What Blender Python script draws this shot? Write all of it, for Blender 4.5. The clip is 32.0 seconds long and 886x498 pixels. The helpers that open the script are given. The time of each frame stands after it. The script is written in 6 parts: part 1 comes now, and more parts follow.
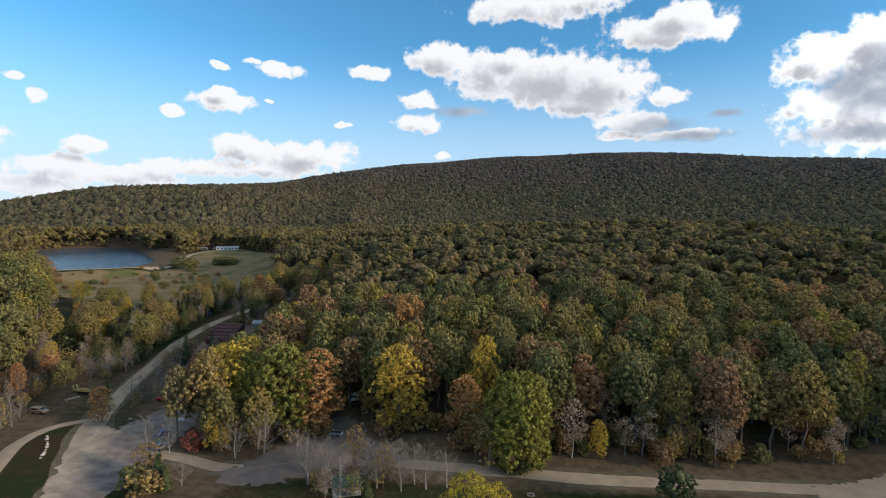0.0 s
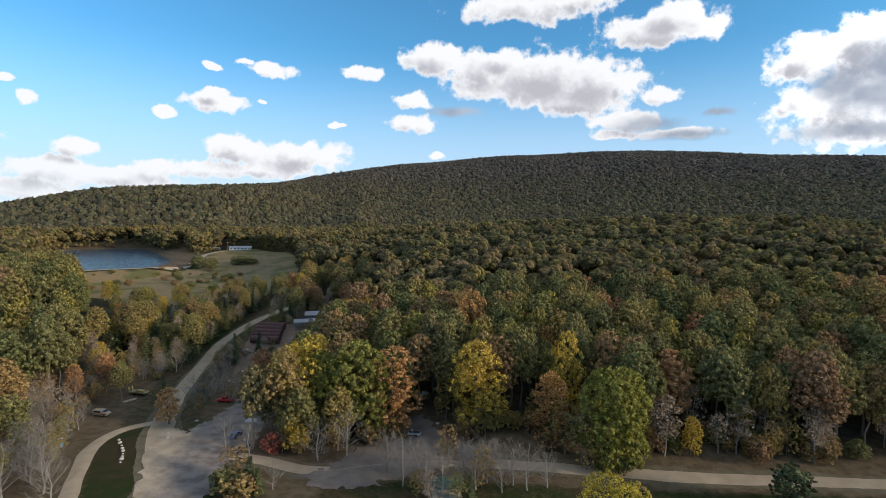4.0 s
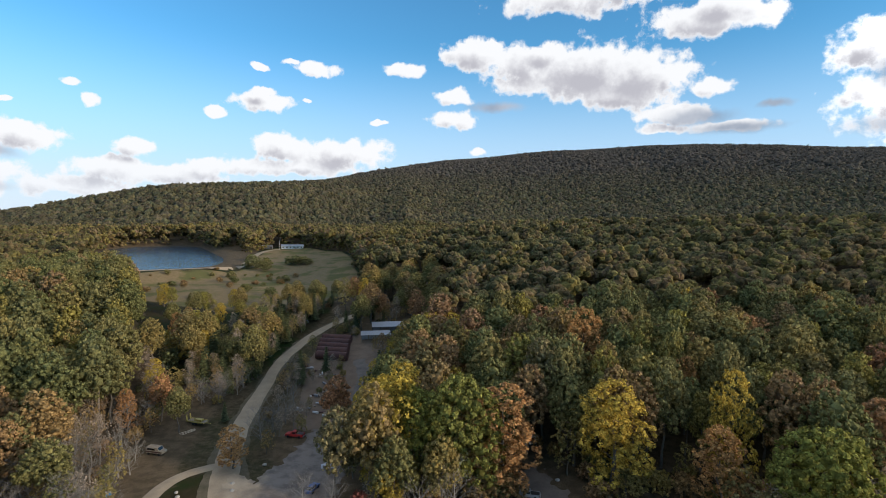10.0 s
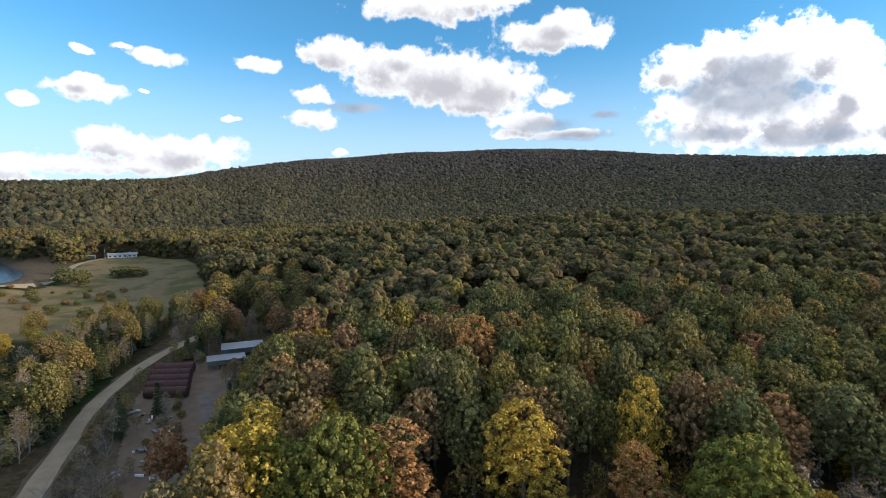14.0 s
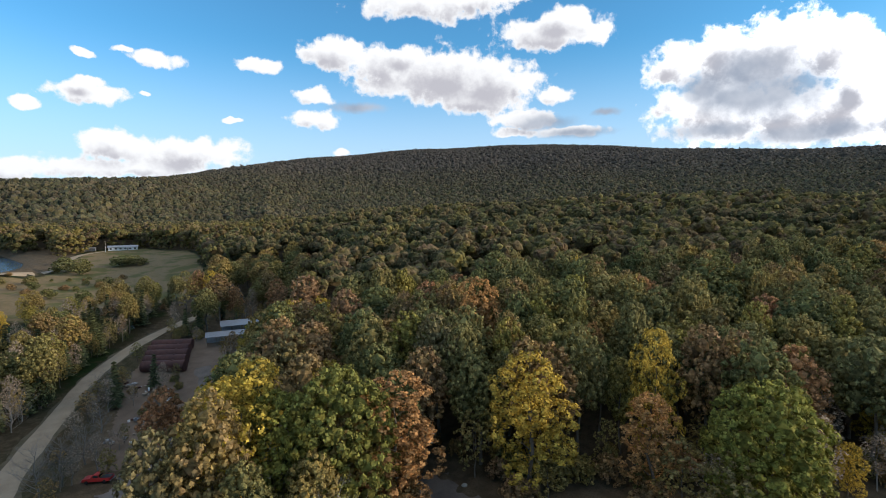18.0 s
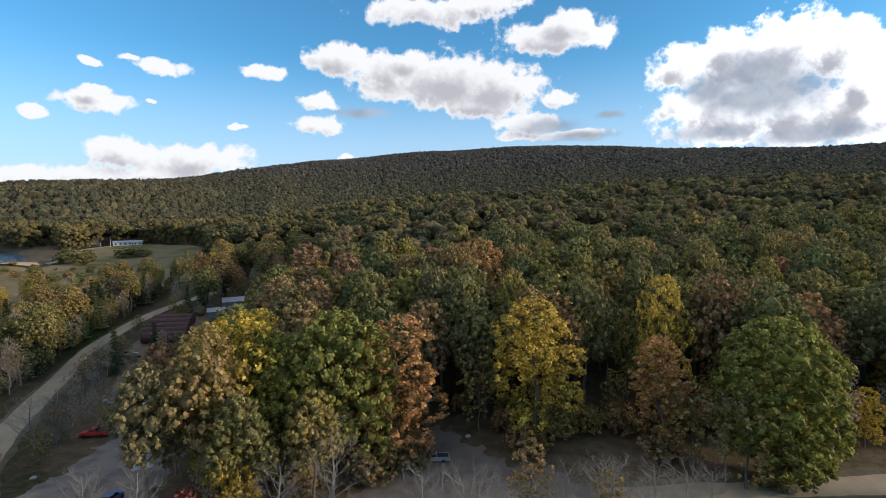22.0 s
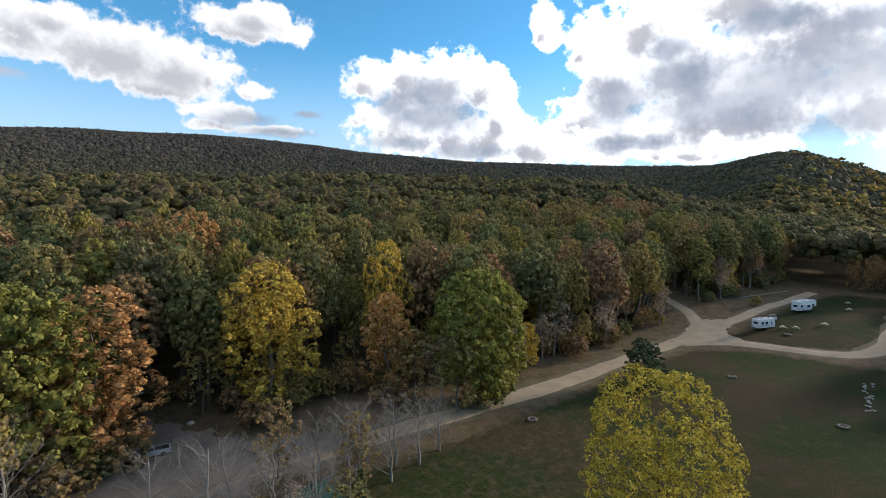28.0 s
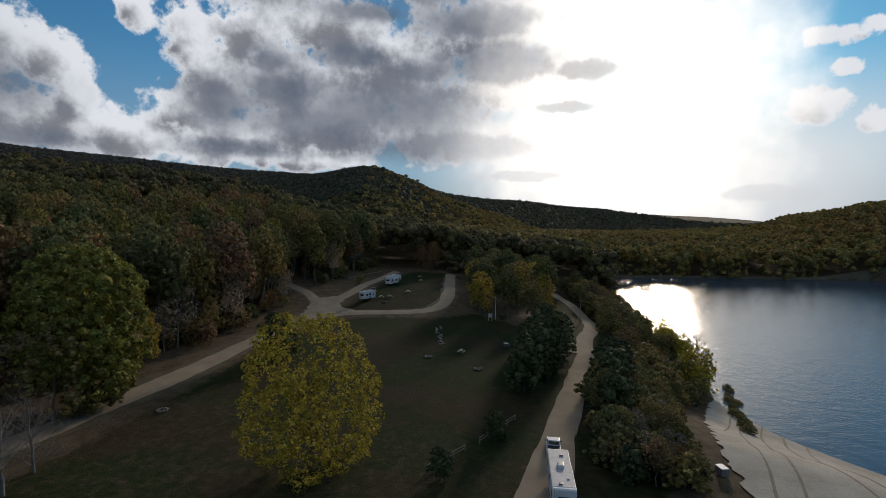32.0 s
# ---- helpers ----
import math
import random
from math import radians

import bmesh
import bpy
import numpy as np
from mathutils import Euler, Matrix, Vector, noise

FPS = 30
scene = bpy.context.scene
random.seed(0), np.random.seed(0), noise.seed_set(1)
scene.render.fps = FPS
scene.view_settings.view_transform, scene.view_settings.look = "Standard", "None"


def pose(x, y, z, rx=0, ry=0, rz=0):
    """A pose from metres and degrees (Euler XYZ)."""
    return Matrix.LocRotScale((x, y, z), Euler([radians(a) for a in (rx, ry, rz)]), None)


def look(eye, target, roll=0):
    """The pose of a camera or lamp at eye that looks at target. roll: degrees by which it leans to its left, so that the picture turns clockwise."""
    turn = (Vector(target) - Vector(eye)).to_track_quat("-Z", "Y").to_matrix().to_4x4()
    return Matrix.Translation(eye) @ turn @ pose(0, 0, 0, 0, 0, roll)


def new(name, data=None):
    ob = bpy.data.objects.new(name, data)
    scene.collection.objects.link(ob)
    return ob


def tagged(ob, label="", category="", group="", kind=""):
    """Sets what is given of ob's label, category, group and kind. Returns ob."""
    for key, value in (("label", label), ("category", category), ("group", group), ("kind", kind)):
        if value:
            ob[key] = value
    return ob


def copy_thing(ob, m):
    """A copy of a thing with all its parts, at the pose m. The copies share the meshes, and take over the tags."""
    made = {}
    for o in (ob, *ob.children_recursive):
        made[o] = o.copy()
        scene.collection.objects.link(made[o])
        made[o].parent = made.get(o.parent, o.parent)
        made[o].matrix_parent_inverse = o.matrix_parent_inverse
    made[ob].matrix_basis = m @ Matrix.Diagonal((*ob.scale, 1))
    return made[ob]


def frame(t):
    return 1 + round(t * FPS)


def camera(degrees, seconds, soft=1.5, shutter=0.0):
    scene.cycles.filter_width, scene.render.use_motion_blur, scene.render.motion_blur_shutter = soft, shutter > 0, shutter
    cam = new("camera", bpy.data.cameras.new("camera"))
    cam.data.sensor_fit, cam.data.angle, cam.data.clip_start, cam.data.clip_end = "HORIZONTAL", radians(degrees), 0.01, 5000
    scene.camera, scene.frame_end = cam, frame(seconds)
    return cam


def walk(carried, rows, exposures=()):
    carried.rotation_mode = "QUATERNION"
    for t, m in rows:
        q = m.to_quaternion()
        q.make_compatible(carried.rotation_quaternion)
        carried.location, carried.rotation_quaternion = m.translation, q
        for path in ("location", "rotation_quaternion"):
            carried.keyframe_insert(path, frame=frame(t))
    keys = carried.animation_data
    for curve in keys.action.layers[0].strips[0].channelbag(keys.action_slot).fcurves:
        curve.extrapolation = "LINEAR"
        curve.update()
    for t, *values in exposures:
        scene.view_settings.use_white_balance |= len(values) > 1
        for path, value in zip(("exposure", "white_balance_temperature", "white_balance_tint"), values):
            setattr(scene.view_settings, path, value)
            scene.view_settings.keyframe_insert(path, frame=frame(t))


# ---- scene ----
# camera and its way: seconds, place, yaw, pitch, roll
PATH = [
    (0, -0.00, -0.00, 65.25, 0.00, -3.24, -0.95),
    (0.5, -2.17, 0.16, 65.02, -0.09, -3.19, -1.02),
    (1, -4.57, 0.57, 64.80, -0.13, -3.19, -1.02),
    (1.5, -7.28, 1.22, 64.58, -0.25, -3.21, -0.95),
    (2, -10.26, 1.97, 64.35, -0.25, -3.25, -0.88),
    (2.5, -13.44, 2.65, 64.08, -0.26, -3.24, -0.78),
    (3, -16.85, 3.28, 63.67, -0.34, -3.23, -0.66),
    (3.5, -20.60, 3.91, 63.21, -0.15, -3.23, -0.61),
    (4, -24.45, 4.50, 62.85, -0.61, -3.24, -0.58),
    (4.5, -27.88, 5.20, 62.69, -0.95, -3.27, -0.60),
    (6.5, -37.38, 9.07, 62.96, -2.01, -3.23, -1.23),
    (7, -39.06, 11.29, 63.29, -2.17, -3.27, -1.36),
    (7.5, -40.20, 14.34, 63.62, -2.45, -3.40, -1.29),
    (8, -41.07, 17.89, 63.82, -2.22, -3.50, -1.20),
    (8.5, -41.62, 21.62, 63.86, 7.91, -3.70, -1.25),
    (9, -42.06, 25.60, 63.98, 12.47, -3.80, -1.18),
    (9.5, -42.84, 29.84, 64.26, 9.34, -3.73, -0.93),
    (10, -43.81, 34.07, 64.58, 4.01, -3.70, -0.65),
    (10.5, -44.53, 38.27, 64.80, -1.89, -3.67, -0.46),
    (11, -44.68, 42.60, 64.84, -7.43, -3.53, -0.38),
    (11.5, -44.68, 46.77, 64.86, -10.10, -3.44, -0.26),
    (12, -44.84, 50.07, 64.88, -11.02, -3.44, -0.11),
    (12.5, -45.13, 52.55, 64.92, -11.29, -3.38, -0.06),
    (13, -45.45, 54.63, 64.75, -11.39, -3.33, -0.02),
    (13.5, -45.67, 56.28, 64.21, -11.34, -3.39, 0.02),
    (15.5, -45.91, 59.72, 60.05, -11.34, -3.72, 0.47),
    (16, -45.80, 60.20, 58.88, -11.18, -3.74, 0.51),
    (16.5, -45.63, 60.42, 57.57, -11.07, -3.71, 0.52),
    (17, -45.45, 60.61, 56.30, -11.02, -3.67, 0.53),
    (17.5, -45.31, 60.76, 54.87, -11.08, -3.66, 0.68),
    (18, -45.20, 60.88, 53.48, -11.10, -3.61, 0.75),
    (18.5, -45.07, 61.06, 51.97, -10.97, -3.55, 0.79),
    (19, -44.98, 61.18, 50.53, -10.88, -3.48, 0.81),
    (19.5, -44.92, 61.24, 49.16, -10.84, -3.44, 0.89),
    (20, -44.84, 61.33, 47.88, -10.82, -3.40, 0.98),
    (20.5, -44.76, 61.54, 46.56, -10.77, -3.36, 1.06),
    (21, -44.65, 61.78, 45.17, -10.70, -3.27, 1.10),
    (21.5, -44.55, 62.02, 43.73, -10.68, -3.20, 1.13),
    (22, -44.48, 62.15, 42.35, -10.57, -3.13, 1.21),
    (22.5, -44.42, 62.19, 41.02, -10.50, -3.06, 1.20),
    (23, -44.36, 62.23, 39.71, -10.47, -3.03, 1.22),
    (23.5, -44.30, 62.29, 38.45, -10.43, -3.03, 1.25),
    (24, -44.27, 62.32, 37.32, -10.38, -3.11, 1.29),
    (24.5, -44.49, 62.35, 36.65, -10.41, -3.20, 1.32),
    (26.5, -47.11, 62.38, 36.64, -19.80, -3.17, 0.01),
    (27, -47.89, 62.78, 36.62, -27.87, -3.45, -0.02),
    (27.5, -48.84, 63.62, 36.58, -35.64, -3.61, 0.07),
    (28, -49.93, 64.38, 36.24, -43.93, -3.67, -0.04),
    (28.5, -51.03, 64.63, 35.43, -52.19, -3.81, -0.07),
    (29, -51.92, 65.09, 34.48, -57.99, -3.67, -0.25),
    (29.5, -52.43, 65.37, 33.56, -64.35, -3.52, -0.43),
    (30, -52.56, 65.69, 32.85, -70.85, -3.48, -0.67),
    (30.5, -52.64, 66.62, 32.14, -77.75, -3.35, -0.59),
    (31, -52.81, 67.42, 31.46, -83.89, -3.23, -0.45),
    (31.5, -52.90, 67.60, 30.77, -86.04, -3.02, -0.51),
    (32, -52.98, 67.62, 30.07, -86.65, -2.82, -0.66),
]
cam = camera(83.0, 32.0, 0.6)
walk(cam, [(t, pose(x, y, z, 90 + p, r, a)) for t, x, y, z, a, p, r in PATH],
     [(0, 0.15, 6900, 10), (7, 0.2, 6900, 10), (10, 0.18, 6900, 10), (12, 0.36, 6900, 10), (17, 0.27, 6900, 10), (24, 0.16, 6850, 10), (27, 0.28, 6850, 10), (28.5, 0.32, 6850, 10), (30, -0.1, 6750, 10), (31, -0.85, 6650, 10), (32, -1.15, 6650, 10)])

# ---------------------------------------------------------------- sky, sun
SUN_AZ, SUN_EL = 109.0, 15.0          # degrees clockwise from +y, and above the horizon


class Nodes:
    """Short hand for node trees."""

    def __init__(self, tree):
        self.t = tree
        tree.nodes.clear()

    def add(self, kind, *inputs, **props):
        n = self.t.nodes.new(kind)
        for k, v in props.items():
            if k == "operation":
                n.operation = v
            elif k == "blend_type":
                n.blend_type = v
            elif k == "data_type":
                n.data_type = v
            elif k == "attribute_name":
                n.attribute_name = v
        for i, v in enumerate(inputs):
            if v is None:
                continue
            if isinstance(v, bpy.types.NodeSocket):
                self.t.links.new(v, n.inputs[i])
            else:
                n.inputs[i].default_value = v
        return n

    def math(self, op, a, b=None, c=None):
        n = self.t.nodes.new("ShaderNodeMath")
        n.operation = op
        for i, v in enumerate((a, b, c)):
            if v is None:
                continue
            if isinstance(v, bpy.types.NodeSocket):
                self.t.links.new(v, n.inputs[i])
            else:
                n.inputs[i].default_value = v
        return n.outputs[0]

    def vec(self, op, a, b=None):
        n = self.t.nodes.new("ShaderNodeVectorMath")
        n.operation = op
        for i, v in enumerate((a, b)):
            if v is None:
                continue
            if isinstance(v, bpy.types.NodeSocket):
                self.t.links.new(v, n.inputs[i])
            else:
                n.inputs[i].default_value = v
        return n.outputs["Value"] if op in ("LENGTH", "DOT_PRODUCT", "DISTANCE") else n.outputs["Vector"]

    def noise(self, vector, scale, detail=3.0, rough=0.55, distortion=0.0):
        n = self.t.nodes.new("ShaderNodeTexNoise")
        if vector is not None:
            self.t.links.new(vector, n.inputs["Vector"])
        n.inputs["Scale"].default_value = scale
        n.inputs["Detail"].default_value = detail
        n.inputs["Roughness"].default_value = rough
        n.inputs["Distortion"].default_value = distortion
        return n.outputs[0]

    def ramp(self, fac, lo, hi, a=0.0, b=1.0):
        n = self.t.nodes.new("ShaderNodeMapRange")
        n.interpolation_type = "SMOOTHSTEP"
        self.t.links.new(fac, n.inputs[0])
        for i, v in enumerate((lo, hi, a, b)):
            n.inputs[i + 1].default_value = v
        return n.outputs[0]

    def mix(self, fac, a, b):
        n = self.t.nodes.new("ShaderNodeMix")
        n.data_type = "RGBA"
        for i, v in ((0, fac), (6, a), (7, b)):
            if isinstance(v, bpy.types.NodeSocket):
                self.t.links.new(v, n.inputs[i])
            elif i == 0:
                n.inputs[i].default_value = v
            else:
                n.inputs[i].default_value = (*v[:3], 1.0)
        return n.outputs[2]

    def link(self, a, b):
        self.t.links.new(a, b)


# cumulus: azimuth, elevation, half width, half height in degrees
NORTH_CLOUDS = [(-0.4, 17.5, 3.8, 1.5), (5.2, 16.3, 4.1, 2.2), (7.2, 17.5, 2.6, 1.2), (11.5, 15.3, 7.9, 2.7), (17.2, 14.5, 4.5, 2.6), (5.1, 14.4, 3.8, 1.5),
                (15.3, 13.0, 4.7, 1.4), (20.3, 14.4, 1.4, 1.2), (-3.2, 13.2, 2.2, 0.9), (-3.0, 10.8, 3.0, 0.9), (23.5, 12.9, 1.6, 0.9), (18.9, 9.3, 1.8, 0.5),
                (21.2, 10.6, 3.8, 1.0), (25.1, 9.2, 4.0, 0.6), (23.0, 19.1, 5.5, 1.6), (24.8, 20.2, 3.0, 1.3), (9.7, 22.5, 7.8, 1.6), (15.4, 22.9, 3.7, 1.0), (55.5, 19.5, 2.2, 2.0)]
TOWER_CLOUD = [(36.0, 14.6, 3.2, 2.5), (40.3, 15.1, 3.7, 2.6), (45.1, 14.8, 4.5, 2.8), (49.0, 14.1, 2.8, 2.6), (49.5, 9.2, 3.5, 2.8), (45.4, 9.3, 5.2, 2.8),
               (38.9, 10.0, 5.0, 3.0), (35.6, 11.2, 2.1, 2.2), (50.6, 10.9, 1.5, 2.8), (55, 8, 6, 2.4)]
LEFT_CLOUDS = [(-8.3, 15.9, 2.4, 0.7), (-11.4, 10.3, 0.8, 0.3), (-18.5, 15.4, 2.6, 0.8), (-20.8, 15.8, 1.2, 0.4), (-24.0, 15.1, 0.7, 0.4), (-23.3, 11.7, 3.2, 0.9),
               (-23.4, 12.7, 1.4, 0.6), (-28.3, 10.5, 1.0, 0.5), (-19.1, 12.2, 0.5, 0.3), (-21.5, 7.1, 3.3, 1.4), (-14.9, 6.8, 4.3, 1.6), (-24.4, 5.2, 4.7, 1.0),
               (0.0, 7.2, 1.2, 0.4), (-18.3, 5.3, 4.9, 1.0), (-28.1, 4.8, 3.1, 0.9), (-31.5, 3.9, 4.6, 1.1), (-37.5, 4.1, 4.4, 1.2), (-40.5, 2.6, 4.2, 1.2)]
WEST_CLOUDS = [(-53.5, 15.7, 2.7, 2.2), (-51.1, 12.9, 1.0, 0.4), (-50.4, 11.3, 2.1, 1.0), (-48.2, 10.0, 1.8, 0.8), (-53.3, 9.1, 0.7, 0.8), (-50.1, 7.7, 1.1, 0.7),
               (-47.8, 6.7, 3.5, 1.4), (-43.1, 6.6, 2.7, 1.2), (-48.7, 3.5, 5.8, 1.5), (-50.8, 1.6, 4.8, 1.1), (-35.3, 6.5, 1.8, 0.9), (-44.6, 9.5, 0.6, 0.3),
               (-38.9, 10.4, 0.9, 0.7), (-40.3, 11.7, 0.8, 0.4)]
EAST_CLOUDS = [(59.8, 17.6, 2.8, 3.5), (62.8, 14.4, 3.7, 3.2), (59.7, 10.8, 3.6, 2.2), (66.2, 19.0, 3.9, 3.1), (70.1, 14.6, 5.3, 3.9), (74.9, 20.5, 7.3, 3.2),
               (81.1, 17.0, 8.8, 4.6), (90.6, 20.4, 10.0, 3.8), (93.8, 15.3, 8.7, 4.1), (100.5, 17.3, 5.4, 2.8), (74.9, 10.2, 10.9, 3.0), (87.6, 10.0, 10.1, 2.8),
               (65.0, 9.0, 8.3, 2.0), (68.9, 6.9, 11.5, 1.4), (66, 27, 10, 6), (82, 28, 12, 5)]
SOUTH_CLOUDS = [(124.5, 16.7, 2.5, 1.0), (125.2, 14.0, 1.3, 0.8), (123.0, 11.0, 2.5, 1.7), (127.2, 9.3, 1.3, 1.3), (126.9, 17.1, 1.1, 0.7),
                (150, 14, 6, 3), (170, 18, 9, 3), (-150, 14, 9, 3), (-110, 16, 8, 4), (-80, 11, 7, 3)]
BRIGHT = NORTH_CLOUDS + TOWER_CLOUD + LEFT_CLOUDS + WEST_CLOUDS + EAST_CLOUDS + SOUTH_CLOUDS
# their grey hearts and undersides
NORTH_GREY = [(43.1, 13.1, 4.2, 2.5), (40.6, 11.1, 3.4, 1.4), (47.1, 7.2, 5.0, 0.9), (2.0, 12.1, 2.6, 0.5), (22.4, 10.2, 3.1, 0.8), (25.7, 9.0, 3.6, 0.5),
              (29.1, 10.9, 1.3, 0.3), (44.0, 11.3, 5.6, 2.6), (38.4, 12.3, 2.6, 1.6), (-46.6, 5.1, 2.6, 0.5), (-48.8, 2.1, 3.8, 0.4), (-50.3, 6.4, 1.6, 0.4), (39, 8.2, 4, 0.8)]
EAST_GREY = [(81.2, 12.9, 11.9, 3.0), (72.5, 11.0, 8.4, 2.1), (92.5, 17.6, 8.1, 2.3), (89.9, 21.5, 7.5, 1.8), (102.3, 16.5, 3.7, 1.2), (86.3, 8.7, 10.8, 1.6),
             (76.1, 17.8, 4.3, 1.3), (67.8, 16.6, 2.3, 1.3), (118.8, 3.3, 3.7, 0.8), (95.9, 5.5, 4.4, 0.6), (64.4, 7.7, 4.9, 0.9),
             (100.0, 12.8, 3.6, 0.7), (77.3, 22.2, 5.5, 0.9), (84.0, 16.5, 4.4, 1.3), (70, 27, 8, 4), (86, 27, 8, 4), (63.0, 12.0, 3.6, 2.4), (69.0, 13.6, 5.0, 2.4)]
DARK = NORTH_GREY + [(a, e, w * 1.15, h * 1.2) for a, e, w, h in EAST_GREY]


def make_sky():
    world = bpy.data.worlds.new("sky")
    scene.world = world
    world.use_nodes = True
    n = Nodes(world.node_tree)
    sky = n.t.nodes.new("ShaderNodeTexSky")
    sky.sky_type = "NISHITA"
    sky.sun_disc = False
    sky.sun_elevation, sky.sun_rotation = radians(SUN_EL), radians(SUN_AZ)
    sky.air_density, sky.dust_density, sky.ozone_density = 1.0, 0.35, 1.6
    where = n.t.nodes.new("ShaderNodeTexCoord").outputs["Generated"]
    sep = n.add("ShaderNodeSeparateXYZ", where)
    az = n.math("MULTIPLY", n.math("ARCTAN2", sep.outputs[0], sep.outputs[1]), 57.2958)
    el = n.math("MULTIPLY", n.math("ARCSINE", sep.outputs[2]), 57.2958)
    puff = n.noise(where, 11.0, 4.0, 0.5)
    billow = n.noise(where, 34.0, 5.0, 0.60)
    wob = n.math("MULTIPLY_ADD", n.noise(where, 20.0, 3.0), 1.8, -0.9)
    rise = n.math("MULTIPLY_ADD", n.noise(n.vec("ADD", where, (3.1, 1.7, 0.4)), 24.0, 3.0), 1.1, -0.55)
    p = n.add("ShaderNodeCombineXYZ", n.math("ADD", az, wob), n.math("ADD", el, rise), 0.0).outputs[0]

    def field(blobs, amp=1.6, mean=-1.58, lift=0.0):
        least = None
        q = n.vec("ADD", p, (lift * 0.9, lift, 0.0)) if lift else p
        for a, e, w, h in blobs:
            d = n.vec("LENGTH", n.vec("MULTIPLY", n.vec("SUBTRACT", q, (a, e, 0)), (1 / w, 1 / h, 0)))
            least = d if least is None else n.math("SMOOTH_MIN", least, d, 0.25)
        rough = n.math("MULTIPLY_ADD", n.math("MULTIPLY_ADD", billow, 1.0, puff), amp, mean)
        return n.math("ADD", n.math("SUBTRACT", 1.0, least), rough)

    white, grey = field(BRIGHT, 1.65, -1.53), field(DARK, 0.55, -0.36)
    under = field(BRIGHT, 0.8, -0.7, 1.1)
    blue = n.vec("MULTIPLY", sky.outputs[0], (0.058, 0.140, 0.188))
    # brightness grows towards the sun
    a, e = radians(SUN_AZ), radians(SUN_EL)
    toward = n.vec("DOT_PRODUCT", where, (math.sin(a) * math.cos(e), math.cos(a) * math.cos(e), math.sin(e)))
    a, e = radians(SUN_AZ - 3.0), radians(SUN_EL - 2.0)
    veiled = n.vec("DOT_PRODUCT", where, (math.sin(a) * math.cos(e), math.cos(a) * math.cos(e), math.sin(e)))
    glow = n.ramp(n.math("MULTIPLY_ADD", puff, 0.05, veiled), 0.968, 1.02)
    lit = n.math("MULTIPLY_ADD", n.ramp(toward, 0.15, 0.6), 0.95, 1.0)
    crest = n.vec("MULTIPLY", n.add("ShaderNodeCombineXYZ", lit, lit, lit).outputs[0], (0.76, 0.80, 0.87))
    mild = n.ramp(n.math("MULTIPLY_ADD", billow, 0.35, under), 0.30, 1.25)
    body = n.mix(n.math("MULTIPLY", mild, n.ramp(white, 0.05, 0.6)), crest, (0.42, 0.435, 0.51))
    bottom = n.mix(n.ramp(n.noise(where, 9.0, 4.0, 0.6), 0.3, 0.7), (0.21, 0.27, 0.38), (0.40, 0.45, 0.55))
    # unseen broken cloud overhead, above the modelled cumulus, added as fill light
    over = n.math("MULTIPLY", n.ramp(el, 30.0, 40.0), n.ramp(n.noise(where, 3.2, 6.0, 0.62), 0.42, 0.62))
    blue = n.mix(over, blue, (0.95, 0.97, 1.0))
    hazy = n.mix(n.math("MULTIPLY", n.ramp(el, 19.0, 1.0), 0.85), blue, (0.50, 0.63, 0.87))
    col = n.mix(n.ramp(white, -0.04, 0.34), hazy, body)
    col = n.mix(n.math("MULTIPLY", n.ramp(grey, -0.4, 0.95), 0.9), col, bottom)
    col = n.mix(n.math("MULTIPLY", n.ramp(el, 7.0, -1.0), 0.55), col, (0.66, 0.74, 0.86))
    low = n.math("MULTIPLY", n.ramp(el, 17.0, 5.0), n.ramp(toward, 0.88, 0.975))
    col = n.mix(n.math("MULTIPLY", low, 0.85), col, (1.6, 1.63, 1.7))
    veil = n.math("MULTIPLY", glow, n.math("MULTIPLY_ADD", n.ramp(grey, 0.2, 0.6), -0.55, 1.0))
    col = n.mix(veil, col, (2.6, 2.5, 2.4))
    bg = n.t.nodes.new("ShaderNodeBackground")
    n.link(col, bg.inputs[0])
    bg.inputs[1].default_value = SKY
    out = n.t.nodes.new("ShaderNodeOutputWorld")
    n.link(bg.outputs[0], out.inputs[0])


SKY = 1.08
make_sky()
sun = new("sun", bpy.data.lights.new("sun", "SUN"))
sun.data.energy, sun.data.angle, sun.data.color = 3.5, radians(7.0), (1.0, 0.85, 0.67)
_a, _e = radians(SUN_AZ), radians(SUN_EL)
sun.matrix_world = look((0, 0, 300), (-math.sin(_a) * math.cos(_e), -math.cos(_a) * math.cos(_e), 300 - math.sin(_e)))

# ---------------------------------------------------------------- materials
def material(name, rough=0.8, metal=0.0):
    m = bpy.data.materials.new(name)
    m.use_nodes = True
    n = Nodes(m.node_tree)
    b = n.t.nodes.new("ShaderNodeBsdfPrincipled")
    b.inputs["Roughness"].default_value, b.inputs["Metallic"].default_value = rough, metal
    o = n.t.nodes.new("ShaderNodeOutputMaterial")
    n.link(b.outputs[0], o.inputs[0])
    return m, n, b, o


def coords(n):
    return n.t.nodes.new("ShaderNodeTexCoord").outputs["Object"]


def bump(n, b, height, strength=0.4, distance=0.05):
    k = n.t.nodes.new("ShaderNodeBump")
    k.inputs["Strength"].default_value, k.inputs["Distance"].default_value = strength, distance
    n.link(height, k.inputs["Height"])
    n.link(k.outputs[0], b.inputs["Normal"])


